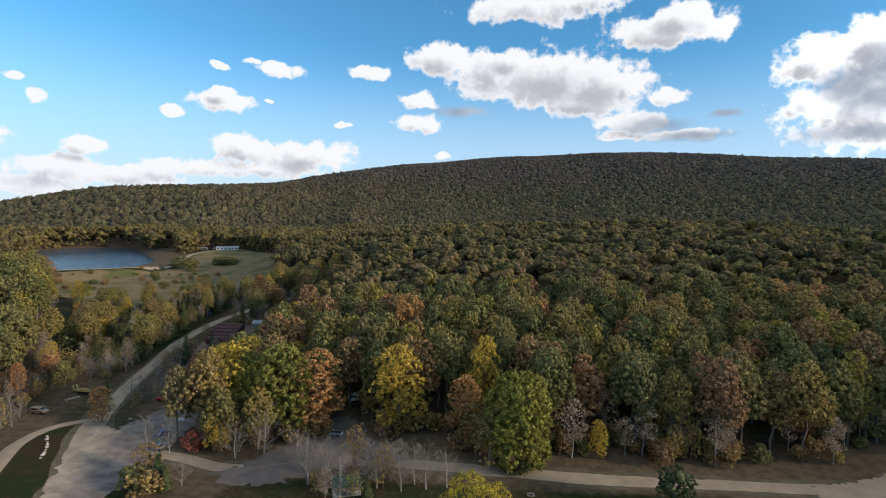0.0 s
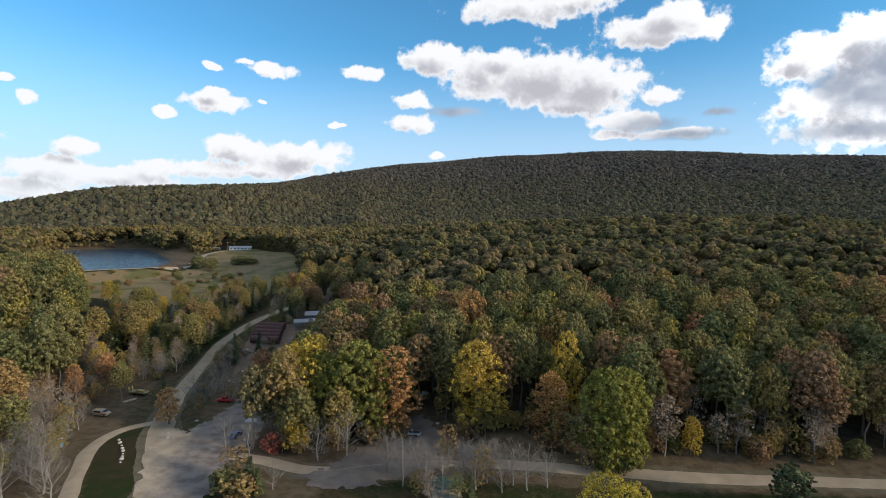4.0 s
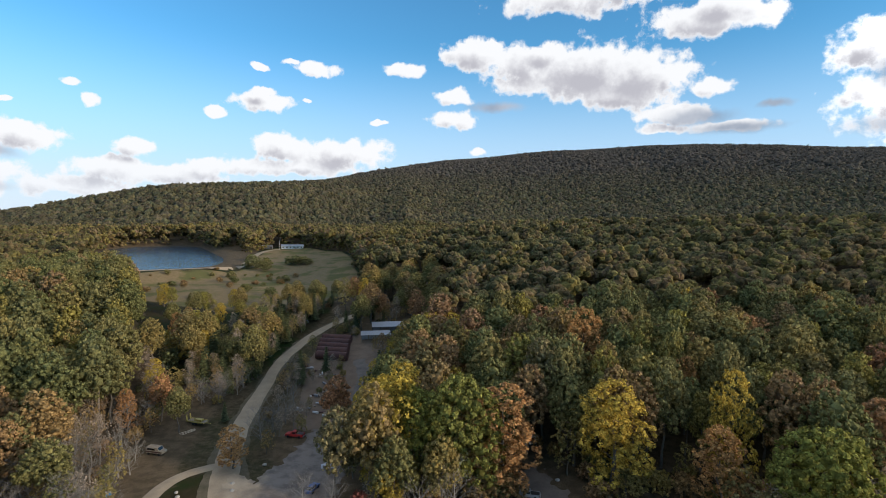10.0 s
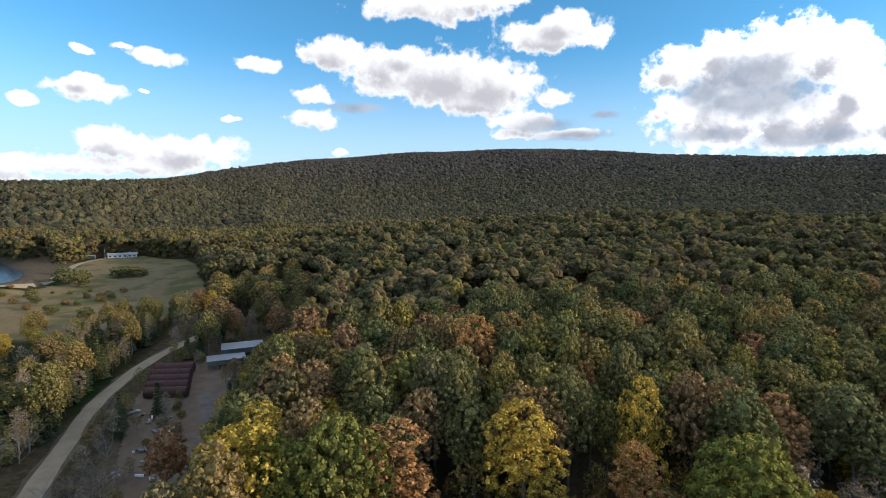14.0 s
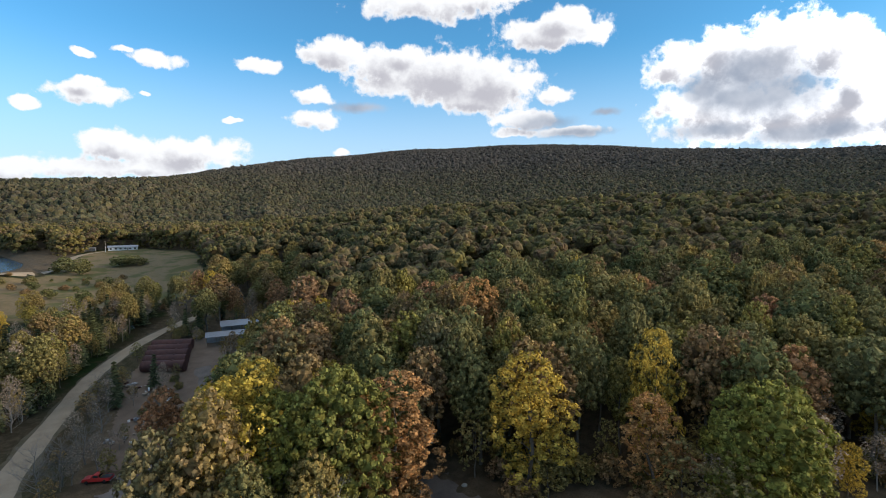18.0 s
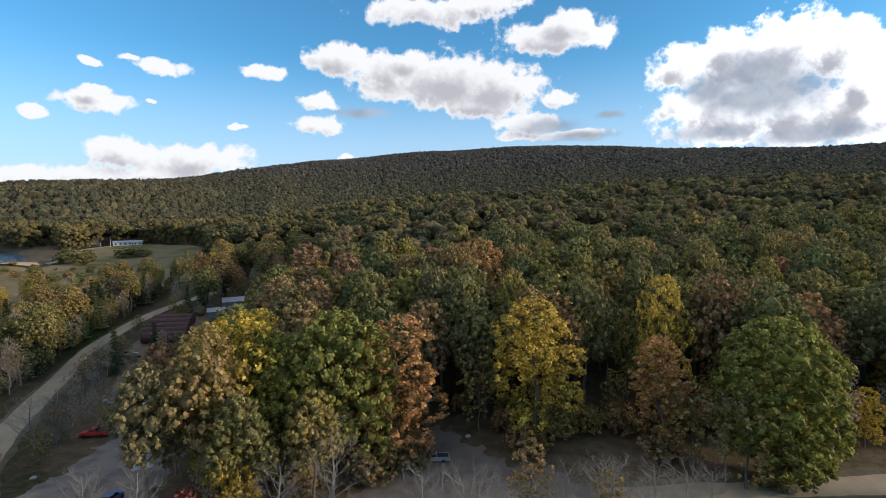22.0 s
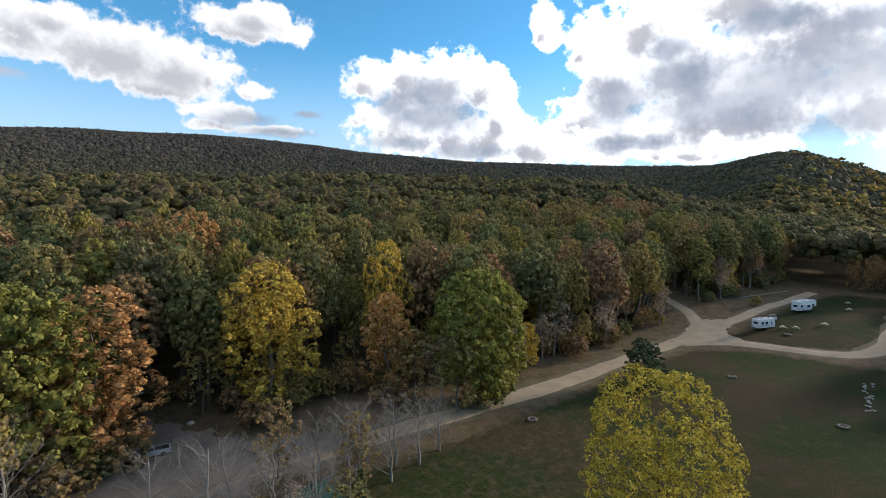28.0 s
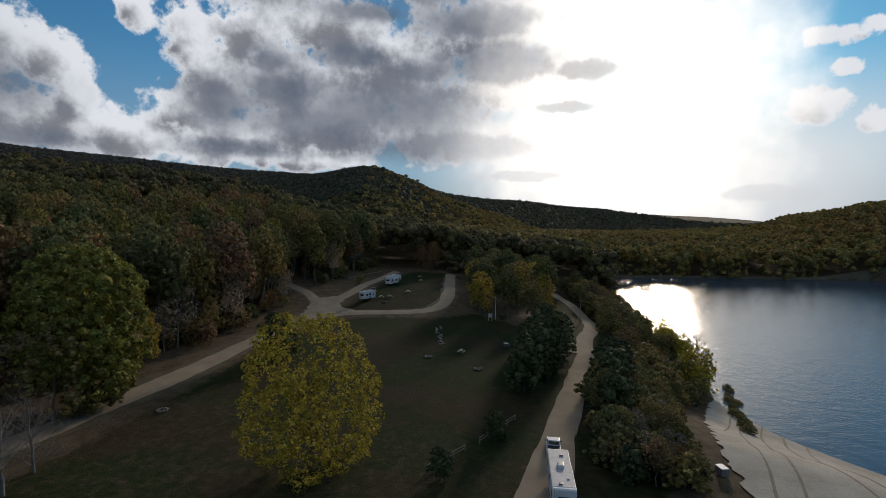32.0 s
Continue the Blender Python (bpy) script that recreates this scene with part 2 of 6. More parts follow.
def surface(name, one, two, scale=3.0, rough=0.8, metal=0.0, relief=0.3, fine=25.0):
    """A plain material with stains at two sizes and a little relief."""
    m, n, b, o = material(name, rough, metal)
    if rough > .82:
        b.inputs["Specular IOR Level"].default_value = 0.12
    c = coords(n)
    big, small = n.noise(c, scale, 4.0), n.noise(c, fine, 3.0)
    f = n.math("MULTIPLY_ADD", small, 0.45, n.math("MULTIPLY", big, 0.6))
    n.link(n.mix(n.ramp(f, 0.3, 0.75), one, two), b.inputs["Base Color"])
    if relief:
        bump(n, b, small, relief, 0.02)
    return m


def foliage(name, colours, through_light=0.34, island=0.0, grain=0.0, bright=1.42, crest=None):
    """Leaves: colour differs from tree to tree and from spray to spray."""
    m, n, b, o = material(name, 0.75)
    b.inputs["Specular IOR Level"].default_value = 0.12
    one = n.t.nodes.new("ShaderNodeNewGeometry").outputs["Random Per Island"]
    c = coords(n)
    if island:
        cell = n.t.nodes.new("ShaderNodeTexVoronoi")
        n.link(c, cell.inputs["Vector"])
        cell.inputs["Scale"].default_value = island
        r = n.math("MULTIPLY_ADD", one, 0.3, n.math("MULTIPLY", n.add("ShaderNodeSeparateColor", cell.outputs["Color"]).outputs[0], 0.75))
    else:
        r = n.t.nodes.new("ShaderNodeObjectInfo").outputs["Random"]
    pick = n.math("ADD", n.math("MULTIPLY", r, 1.0), n.math("MULTIPLY_ADD", n.noise(c, 0.22, 2.0), 0.5, -0.25))
    ramp = n.t.nodes.new("ShaderNodeValToRGB")
    while len(ramp.color_ramp.elements) < len(colours):
        ramp.color_ramp.elements.new(0.5)
    for i, v in enumerate(colours):
        ramp.color_ramp.elements[i].position = i / max(1, len(colours) - 1)
        ramp.color_ramp.elements[i].color = (*v, 1)
    if island:
        pick = n.math("MULTIPLY_ADD", n.ramp(n.noise(c, 0.006, 3.0), 0.3, 0.7), 0.5, n.math("MULTIPLY", pick, 0.6))
    n.link(pick, ramp.inputs[0])
    leaf = ramp.outputs[0]
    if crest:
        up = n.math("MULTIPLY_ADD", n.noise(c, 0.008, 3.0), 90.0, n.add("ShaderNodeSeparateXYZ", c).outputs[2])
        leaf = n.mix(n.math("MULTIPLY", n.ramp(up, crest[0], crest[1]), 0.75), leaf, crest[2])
    f = n.math("MULTIPLY", n.ramp(n.noise(c, 0.9, 2.0, 0.7), 0.3, 0.7, 0.58, 1.42), n.math("MULTIPLY_ADD", one, 1.5 * bright, 1.02 * bright))
    col = n.vec("MULTIPLY", leaf, n.add("ShaderNodeCombineXYZ", n.math("MULTIPLY", f, 1.12), f, n.math("MULTIPLY", f, 1.1)).outputs[0])
    n.link(col, b.inputs["Base Color"])
    if grain:
        bump(n, b, n.noise(c, grain, 3.0, 0.75), 1.0, 6.0 * 0.25 / grain)
    if through_light:
        t = n.t.nodes.new("ShaderNodeBsdfTranslucent")
        n.link(col, t.inputs[0])
        mx = n.t.nodes.new("ShaderNodeMixShader")
        mx.inputs[0].default_value = through_light
        n.link(b.outputs[0], mx.inputs[1])
        n.link(t.outputs[0], mx.inputs[2])
        n.link(mx.outputs[0], o.inputs[0])
    return m


GREEN = foliage("oak_leaves_green", [(.050, .061, .023), (.064, .071, .025), (.080, .079, .029), (.058, .066, .026)])
MIXED = foliage("oak_leaves_turning", [(.066, .070, .025), (.084, .081, .028), (.104, .088, .030), (.098, .072, .036), (.116, .100, .030), (.074, .070, .032)])
BRONZE = foliage("oak_leaves_bronze", [(0.092, 0.074, 0.032), (0.112, 0.084, 0.033), (0.098, 0.068, 0.036), (0.122, 0.092, 0.034)])
OLIVE = foliage("leaves_olive", [(.088, .092, .024), (.104, .098, .024), (.092, .090, .028)])
RUSSET = foliage("oak_leaves_russet", [(.115, .068, .034), (.14, .088, .038), (.105, .078, .040), (.13, .075, .034)])
YELLOW = foliage("leaves_yellow", [(.146, .124, .022), (.166, .132, .024), (.122, .114, .024)])
LIME = foliage("leaves_yellow_green", [(0.122, 0.117, 0.016), (0.138, 0.122, 0.018)])
ORANGE = foliage("leaves_orange", [(.138, .084, .034), (.158, .100, .036), (.132, .090, .038)])
RED = foliage("leaves_red", [(.088, .034, .024), (.080, .036, .026)])
FRESH = foliage("leaves_green_fresh", [(.080, .088, .018), (.074, .082, .020)])
NEEDLE = foliage("pine_needles", [(.026, .035, .015), (.036, .044, .017), (.030, .039, .018)], 0.1)
GREYLEAF = foliage("faded_leaves", [(.125, .112, .078), (.11, .100, .07)])
FARLEAF = foliage("forest_canopy", [(.044, .052, .022), (.056, .061, .024), (.074, .070, .027), (.050, .057, .024), (.082, .066, .032), (.066, .068, .024), (.100, .092, .028), (.080, .060, .034), (.056, .062, .024)], 0.45, 0.11, 0.0, 1.12)
# mountain leaves: brown-green, darkened so the colour carries the cloud shade
SHADED_HILLLEAF = foliage("shaded_hill_canopy", [(.036, .044, .024), (.042, .049, .024), (.054, .048, .030), (.038, .047, .025), (.062, .060, .026), (.050, .046, .030), (.042, .052, .024)], 0.2, 0.09, 0.0, 0.86, (150.0, 330.0, (.044, .043, .036)))
# woods past the lake: autumn gold, brightened to hold their low sunlight too
SUNLIT_GOLDLEAF = foliage("sunlit_golden_canopy", [(.062, .070, .024), (.116, .100, .024), (.078, .078, .026), (.135, .098, .026), (.070, .074, .024), (.122, .080, .030), (.098, .092, .024)], 0.5, 0.11, 0.0, 1.8)
BARK = surface("bark", (.10, .085, .07), (.19, .165, .14), 1.2, 0.9, 0, 0.8, 9)
PALE = surface("pale_bark", (.16, .148, .134), (.28, .262, .24), 1.2, 0.85, 0, 0.5, 8)
GRAVEL = surface("gravel_road", (.26, .205, .145), (.37, .298, .215), 0.25, 0.95, 0, 0.6, 6)
GREYGRAVEL = surface("grey_gravel", (.105, .090, .078), (.185, .160, .140), 0.35, 0.95, 0, 0.6, 6)
VERGE = surface("road_verge", (.078, .070, .042), (.150, .122, .086), 0.35, 0.95, 0, 0.6, 3)
DIRT = surface("bare_earth", (.125, .092, .068), (.20, .150, .112), 0.25, 0.95, 0, 0.6, 5)
PULLOUT_EARTH = surface("pullout_earth", (.120, .100, .086), (.205, .172, .148), 0.3, 0.95, 0, 0.6, 5)
WET_SAND = surface("wet_sand", (.25, .21, .16), (.34, .29, .22), 0.6, 0.9, 0, 0.5, 4)
SAND = surface("beach_sand", (.38, .33, .26), (.56, .50, .41), 0.22, 0.95, 0, 0.5, 4)


def ground_material():
    m, n, b, o = material("ground_cover", 0.95)
    b.inputs["Specular IOR Level"].default_value = 0.08
    c = coords(n)
    g = n.t.nodes.new("ShaderNodeAttribute")
    g.attribute_name = "grass"
    big, mid, small = n.noise(c, 0.05, 4.0), n.noise(c, 0.4, 4.0), n.noise(c, 4.0, 3.0)
    litter = n.mix(n.ramp(mid, 0.35, 0.65), (.086, .062, .040), (.140, .102, .066))
    litter = n.mix(n.ramp(small, 0.45, 0.75), litter, (.062, .056, .026))
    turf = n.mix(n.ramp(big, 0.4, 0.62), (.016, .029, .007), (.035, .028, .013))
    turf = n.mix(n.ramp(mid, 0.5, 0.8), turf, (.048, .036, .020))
    dry = n.mix(n.ramp(mid, 0.35, 0.7), (.225, .160, .088), (.180, .138, .070))
    dry = n.mix(n.ramp(big, 0.46, 0.62), dry, (.110, .108, .040))
    dry = n.mix(n.ramp(small, 0.5, 0.8), dry, (.105, .078, .042))
    worn = n.math("ADD", g.outputs["Fac"], n.math("MULTIPLY_ADD", n.noise(c, 0.9, 4.0, 0.7), 0.36, -0.18))
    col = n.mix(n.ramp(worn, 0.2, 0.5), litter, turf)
    col = n.mix(n.ramp(worn, 0.7, 0.95), col, dry)
    n.link(col, b.inputs["Base Color"])
    bump(n, b, small, 0.6, 0.15)
    return m


GROUND = ground_material()


def lot_gravel():
    """Gravel, pale where the cars drive and grey towards the parking lot."""
    m, n, b, o = material("lot_gravel", 0.95)
    c = coords(n)
    sep = n.add("ShaderNodeSeparateXYZ", c)
    east = n.math("MULTIPLY_ADD", sep.outputs[1], 0.25, sep.outputs[0])
    east = n.math("MULTIPLY_ADD", n.noise(c, 0.16, 5.0, 0.65), 16.0, east)
    pale = n.mix(n.ramp(n.noise(c, 0.25, 5.0), 0.35, 0.65), (.26, .205, .145), (.37, .298, .215))
    grey = n.mix(n.ramp(n.noise(c, 0.35, 5.0), 0.35, 0.65), (.115, .097, .086), (.200, .172, .152))
    col = n.mix(n.ramp(east, -54.5, -47.0), pale, grey)
    fine = n.noise(c, 6.0, 3.0)
    col = n.mix(n.ramp(fine, 0.5, 0.8, 0.0, 0.35), col, (.12, .10, .08))
    n.link(col, b.inputs["Base Color"])
    bump(n, b, fine, 0.6, 0.05)
    return m


LOT_GRAVEL = lot_gravel()


def water_material():
    m, n, b, o = material("lake_water", 0.15)
    b.inputs["Base Color"].default_value = (.05, .085, .125, 1)
    b.inputs["IOR"].default_value = 1.36
    c = coords(n)
    w = n.math("ADD", n.noise(c, 0.35, 3.0), n.math("MULTIPLY", n.noise(c, 1.6, 2.0), 0.5))
    bump(n, b, w, 0.30, 0.4)
    return m


WATER = water_material()

# ---------------------------------------------------------------- the lie of the land
def softplus(d, w):
    return w * np.logaddexp(0, d / w)


def step(a, b, x):
    t = np.clip((x - a) / (b - a), 0, 1)
    return t * t * (3 - 2 * t)


# skyline seen from the middle: azimuth, elevation in degrees, distance of the ridge
SKYLINE = [(-180, 1, 2200), (-90, 1.0, 2200), (-62, 1.0, 1600), (-54, 0.5, 1600), (-49, 0.1, 1500), (-45.5, 0.7, 1350), (-38, 2.6, 1300), (-34, 3.5, 1250), (-24, 4.2, 1250),
           (-18, 4.4, 1450), (-14, 5.0, 1900), (-9, 5.7, 2400), (-5, 6.2, 2800), (4, 7.0, 3000), (10, 7.4, 3000), (23, 7.6, 3000)]
SKYLINE += [(32, 6.8, 3000), (45, 5.7, 2900), (57, 5.1, 2700), (67, 4.6, 2300), (72.5, 4.4, 1700), (76, 5.2, 1350), (79, 5.4, 1300),
           (82, 4.2, 1300), (86, 2.7, 1500), (92, 2.1, 1700), (95.5, 2.1, 1900), (99.5, 1.7, 2700), (104, 1.4, 2800), (109, 1.0, 2400),
           (114, 0.8, 2200), (119, 0.35, 1800), (122, -0.3, 1100), (125, -0.1, 900), (128, 0.4, 850), (135, 1.2, 800), (150, 2.0, 900), (180, 1, 2200)]
_deg = np.arange(-186, 186.1, .5)
_bell = np.exp(-np.linspace(-2, 2, 13) ** 2)
_bell /= _bell.sum()
SKY_AZ = _deg[12:-12]
SKY_EL, SKY_FAR = [np.convolve(np.interp(_deg, [q[0] for q in SKYLINE], [q[k] for q in SKYLINE]), _bell, "same")[12:-12] for k in (1, 2)]
MID = (-45.0, 62.0)
LAKE_Z, POND_Z = -7.6, 22.0


def in_pond(x, y):
    u, v = x + 372, y - 524
    a, b = u * -0.55 + v * 0.835, u * 0.835 + v * 0.55
    return (np.abs(a / 153) ** 3.4 + np.abs(b / 56) ** 3.4) ** (1 / 3.4)


def in_lake(x, y):
    """Below nought in the south-eastern lake."""
    shore = np.interp(x, [-400, -60, 0, 20, 40, 55, 70, 100, 135, 200, 240, 318, 326, 340], [-260, -60, -22, 2, 9, 12, 6, 2, -2, -8, -14, -35, -70, -600])
    return y - shore + 3.0 * np.sin(x * 0.11) * np.sin(x * 0.037 + 1)


def height(x, y):
    x, y = np.asarray(x, float), np.asarray(y, float)
    d = y - (150 - 0.12 * np.clip(x + 60, -40, 400))
    east = step(-95, 10, x)
    h = (0.10 + 0.11 * east) * (softplus(d, 12) - softplus(d - 125, 28) * (0.55 + 0.37 * east) - softplus(d - 520, 60) * (0.45 - 0.37 * east))
    dip = np.maximum(step(42, -6, in_lake(x, y)), step(520, 350, x) * step(300, 318, x) * step(20, -40, y) * 0.86)
    h = h - 8.3 * dip * step(-260, -80, x)
    h = h + 4 * step(-60, -110, x) * step(175, 120, y)
    h = h + 6 * step(80, 150, x) * step(40, 90, y) * step(200, 110, y)
    h = h + 9 * np.exp(-((x + 215) / 60) ** 2 - ((y - 215) / 75) ** 2)
    h = h + 0.5 * np.sin(x * 0.045 + 1) * np.sin(y * 0.05)
    # far hills
    u, v = x - MID[0], y - MID[1]
    r, az = np.hypot(u, v), np.degrees(np.arctan2(u, v))
    h = h + np.interp(az, [-22, -8, 10, 35, 62, 80], [0, 9, 12, 19, 16, 0]) * np.exp(-((r - 400) / 125) ** 2)
    ridge_r = np.interp(az, SKY_AZ, SKY_FAR)
    top = 50 + np.tan(np.radians(np.interp(az, SKY_AZ, SKY_EL))) * ridge_r - 9
    k = r / ridge_r
    f = step(np.interp(az, [-60, -20, -8, 60, 80, 100, 108, 130], [0.60, 0.58, 0.22, 0.22, 0.36, 0.5, 0.42, 0.42]), 1.02, k)
    f = np.where(k > 1.0, np.maximum(0, 1 - 0.25 * (k - 1)), f)
    gul = 1 + 0.012 * np.sin(az * 0.55 + r * 0.004) * step(0.35, 0.6, k) * step(1.0, 0.8, k)
    h = h * (1 - f) + np.maximum(top, 0) * f * gul
    h = np.where(k > 1.0, np.minimum(h, top), h)
    p = in_pond(x, y)
    h = np.where(p < 1.7, np.maximum(h, POND_Z + 0.9 - 45 * np.maximum(0, p - 1.14)), h)
    h = h * step(0.97, 1.06, p) + (POND_Z - 1.5) * step(1.06, 0.97, p)
    lake_far = step(0, -6, in_lake(x, y)) * step(360, 330, x)
    return h * (1 - lake_far) + (LAKE_Z - 1.6) * lake_far


def H(x, y):
    return float(height(x, y))


def near_line(x, y, pts):
    """Distance of places from a line of points."""
    best = np.full(np.shape(x), 1e9)
    for (x0, y0), (x1, y1) in zip(pts[:-1], pts[1:]):
        dx, dy = x1 - x0, y1 - y0
        t = np.clip(((x - x0) * dx + (y - y0) * dy) / (dx * dx + dy * dy), 0, 1)
        best = np.minimum(best, np.hypot(x - x0 - t * dx, y - y0 - t * dy))
    return best


def inside(x, y, poly):
    x, y = np.asarray(x, float), np.asarray(y, float)
    odd = np.zeros(x.shape, bool)
    for (x0, y0), (x1, y1) in zip(poly, poly[1:] + poly[:1]):
        cross = ((y0 > y) != (y1 > y)) & (x < (x1 - x0) * (y - y0) / ((y1 - y0) or 1e-9) + x0)
        odd ^= cross
    return odd


MAIN_ROAD = [(-80, 100), (-86, 116), (-97, 134), (-106, 152), (-113, 175), (-117, 200), (-121, 224), (-119, 252), (-112, 276), (-104, 292), (-92, 312)]
LEFT_BRANCH = [(-106, 150), (-113, 143), (-113, 130), (-106, 116), (-98, 100)]
CAMP_ROAD = [(-97, 126), (-82, 133), (-67, 131), (-54, 125), (-42, 129), (-28, 131), (-12, 130), (6, 127.5), (23, 125), (43, 122.5), (66, 121), (88, 119), (104, 116)]
FOREST_TRACK = [(104, 116), (115, 121), (126, 131), (134, 146), (140, 165)]
RV_TRACK = [(104, 116), (123, 111.5), (145, 108), (167, 106), (190, 104)]
LOOP = [(92, 117), (101, 107), (103, 95), (106, 82), (116, 77), (132, 76), (160, 77), (195, 78)]
LAKE_ROAD = [(-82, 104), (-62, 82), (-30, 68), (-12, 62.5), (2, 59), (18, 55), (32, 50.5), (50, 45.5), (69, 39.5), (88, 36), (99, 31), (112, 29), (126, 28.5), (142, 29), (170, 32)]
LAKE_FORK = [(69, 42), (84, 42), (97, 43), (115, 48)]
HILL_ROAD = [(-145, 60), (-150, 90), (-158, 120), (-172, 150)]
POND_ROAD = [(-330, 352), (-305, 369), (-281, 385), (-255, 402), (-243, 416), (-244, 440), (-253, 475), (-266, 520), (-274, 560), (-270, 588)]
MEADOW = [(-305, 362), (-262, 392), (-240, 412), (-240, 440), (-252, 480), (-272, 540), (-284, 580), (-280, 606), (-240, 616), (-218, 580), (-185, 560), (-160, 500), (-140, 430), (-122, 380), (-120, 330), (-140, 300), (-165, 285), (-205, 290), (-250, 310)]
FIELD = [(-60, 62), (-52, 120), (-30, 124), (20, 120), (88, 114), (98, 100), (100, 78), (110, 66), (96, 52), (72, 48), (40, 58), (10, 68), (-20, 76)]
CAMP = [(96, 112), (168, 103), (196, 98), (196, 72), (110, 78)]
BEACH = [(-25, 24), (-8, 38), (10, 36), (22, 32), (36, 27), (50, 20), (60, 14), (55, 8), (40, 5), (20, -4), (4, -14), (-15, -14)]
VALLEY = [(-182, 226), (-156, 196), (-122, 205), (-120, 300), (-140, 302), (-165, 290), (-205, 292), (-250, 312), (-296, 358), (-264, 334), (-238, 300), (-210, 262)]
YARD = [(-97, 172), (-78, 172), (-70, 200), (-70, 256), (-92, 262), (-108, 250), (-112, 225), (-104, 200)]
YARD_LANE = [(-85, 165), (-83, 185), (-82, 200), (-86, 216), (-90, 228)]
LOT = [(-90, 124), (-84, 120), (-74, 130), (-76, 160), (-80, 178), (-91, 176), (-93, 152), (-97, 138)]
PULLOUT = [(-59, 124), (-52, 117), (-40, 118), (-30, 125), (-18, 128), (-6, 130), (-13, 137), (-20, 142), (-24, 151), (-30, 160), (-40, 152), (-44, 142), (-50, 131)]


def soft(x, y, poly, r=3.0):
    """How far places lie inside an outline, with a soft edge."""
    return sum(inside(x + r * math.cos(a), y + r * math.sin(a), poly).astype(float) for a in np.arange(8) * math.tau / 8) / 8


def make_ground():
    rings = [0.0]
    while rings[-1] < 4600:
        rings.append(rings[-1] + max(1.7, 0.028 * max(0, rings[-1] - 60)))
    rings, n = np.array(rings[1:]), 400
    a = np.linspace(0, 2 * np.pi, n, endpoint=False)
    cx, cy = -20.0, 110.0
    X = np.concatenate([[cx], (cx + rings[:, None] * np.cos(a)).ravel()])
    Y = np.concatenate([[cy], (cy + rings[:, None] * np.sin(a)).ravel()])
    Z = height(X, Y)
    m = len(rings)
    faces = [(0, 1 + i, 1 + (i + 1) % n) for i in range(n)]
    for k in range(m - 1):
        b = 1 + k * n
        faces += [(b + i, b + n + i, b + n + (i + 1) % n, b + (i + 1) % n) for i in range(n)]
    me = bpy.data.meshes.new("ground")
    me.from_pydata(np.stack([X, Y, Z], 1).tolist(), [], faces)
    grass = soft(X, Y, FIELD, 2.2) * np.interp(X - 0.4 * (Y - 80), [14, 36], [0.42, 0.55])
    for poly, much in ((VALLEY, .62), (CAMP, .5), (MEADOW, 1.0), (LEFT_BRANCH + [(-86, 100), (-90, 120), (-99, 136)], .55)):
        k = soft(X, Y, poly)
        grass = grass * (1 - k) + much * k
    grass = np.maximum(grass, 0.34 * step(14, 10, near_line(X, Y, MAIN_ROAD)))
    grass = np.maximum(grass, 0.45 * step(16, 12, near_line(X, Y, LAKE_ROAD)))
    me.attributes.new("grass", "FLOAT", "POINT").data.foreach_set("value", grass.astype(np.float32))
    me.materials.append(GROUND)
    me.polygons.foreach_set("use_smooth", [True] * len(me.polygons))
    ob = new("ground", me)
    return tagged(ob, "rolling ground of grass and fallen leaves reaching wooded hills", "ground", kind="structure")


make_ground()


def resample(pts, every):
    p = np.array(pts, float)
    # smooth the corners
    for _ in range(3):
        q = [p[0]]
        for i in range(len(p) - 1):
            q += [p[i] * 0.75 + p[i + 1] * 0.25, p[i] * 0.25 + p[i + 1] * 0.75]
        q.append(p[-1])
        p = np.array(q)
    s = np.concatenate([[0], np.cumsum(np.hypot(*np.diff(p, axis=0).T))])
    t = np.arange(0, s[-1], every)
    return np.stack([np.interp(t, s, p[:, 0]), np.interp(t, s, p[:, 1])], 1)


def ribbon(name, pts, width, mat, label, category="road", lift=0.10, ragged=0.35, seed=1):
    """A track laid on the ground, crowned a little, with ragged edges."""
    rng = np.random.RandomState(seed)
    c = resample(pts, 1.2)
    d = np.gradient(c, axis=0)
    d /= np.hypot(d[:, 0], d[:, 1])[:, None] + 1e-9
    nrm = np.stack([-d[:, 1], d[:, 0]], 1)
    cols = 7
    soft = np.array([1, 2, 4, 6, 4, 2, 1]) / 20
    width = np.interp(np.linspace(0, 1, len(c)), np.linspace(0, 1, len(width)), width) if isinstance(width, tuple) else width
    wl, wr = [width / 2 + ragged * (np.convolve(np.repeat(rng.uniform(-1, 1, len(c) // 4 + 9), 4), soft, "same")[8:8 + len(c)] * .9 + rng.uniform(-.22, .22, len(c))) for _ in range(2)]
    verts, faces = [], []
    for i in range(len(c)):
        for j in range(cols):
            f = j / (cols - 1) * 2 - 1
            p = c[i] + nrm[i] * f * (wl[i] if f < 0 else wr[i])
            z = H(p[0], p[1]) + lift * (1 - 0.9 * f ** 4) + 0.05 * math.cos(f * 7)
            verts.append((p[0], p[1], z))
    for i in range(len(c) - 1):
        for j in range(cols - 1):
            a = i * cols + j
            faces.append((a, a + 1, a + cols + 1, a + cols))
    me = bpy.data.meshes.new(name)
    me.from_pydata(verts, [], faces)
    me.materials.append(mat)
    me.polygons.foreach_set("use_smooth", [True] * len(me.polygons))
    return tagged(new(name, me), label, category, kind="structure")


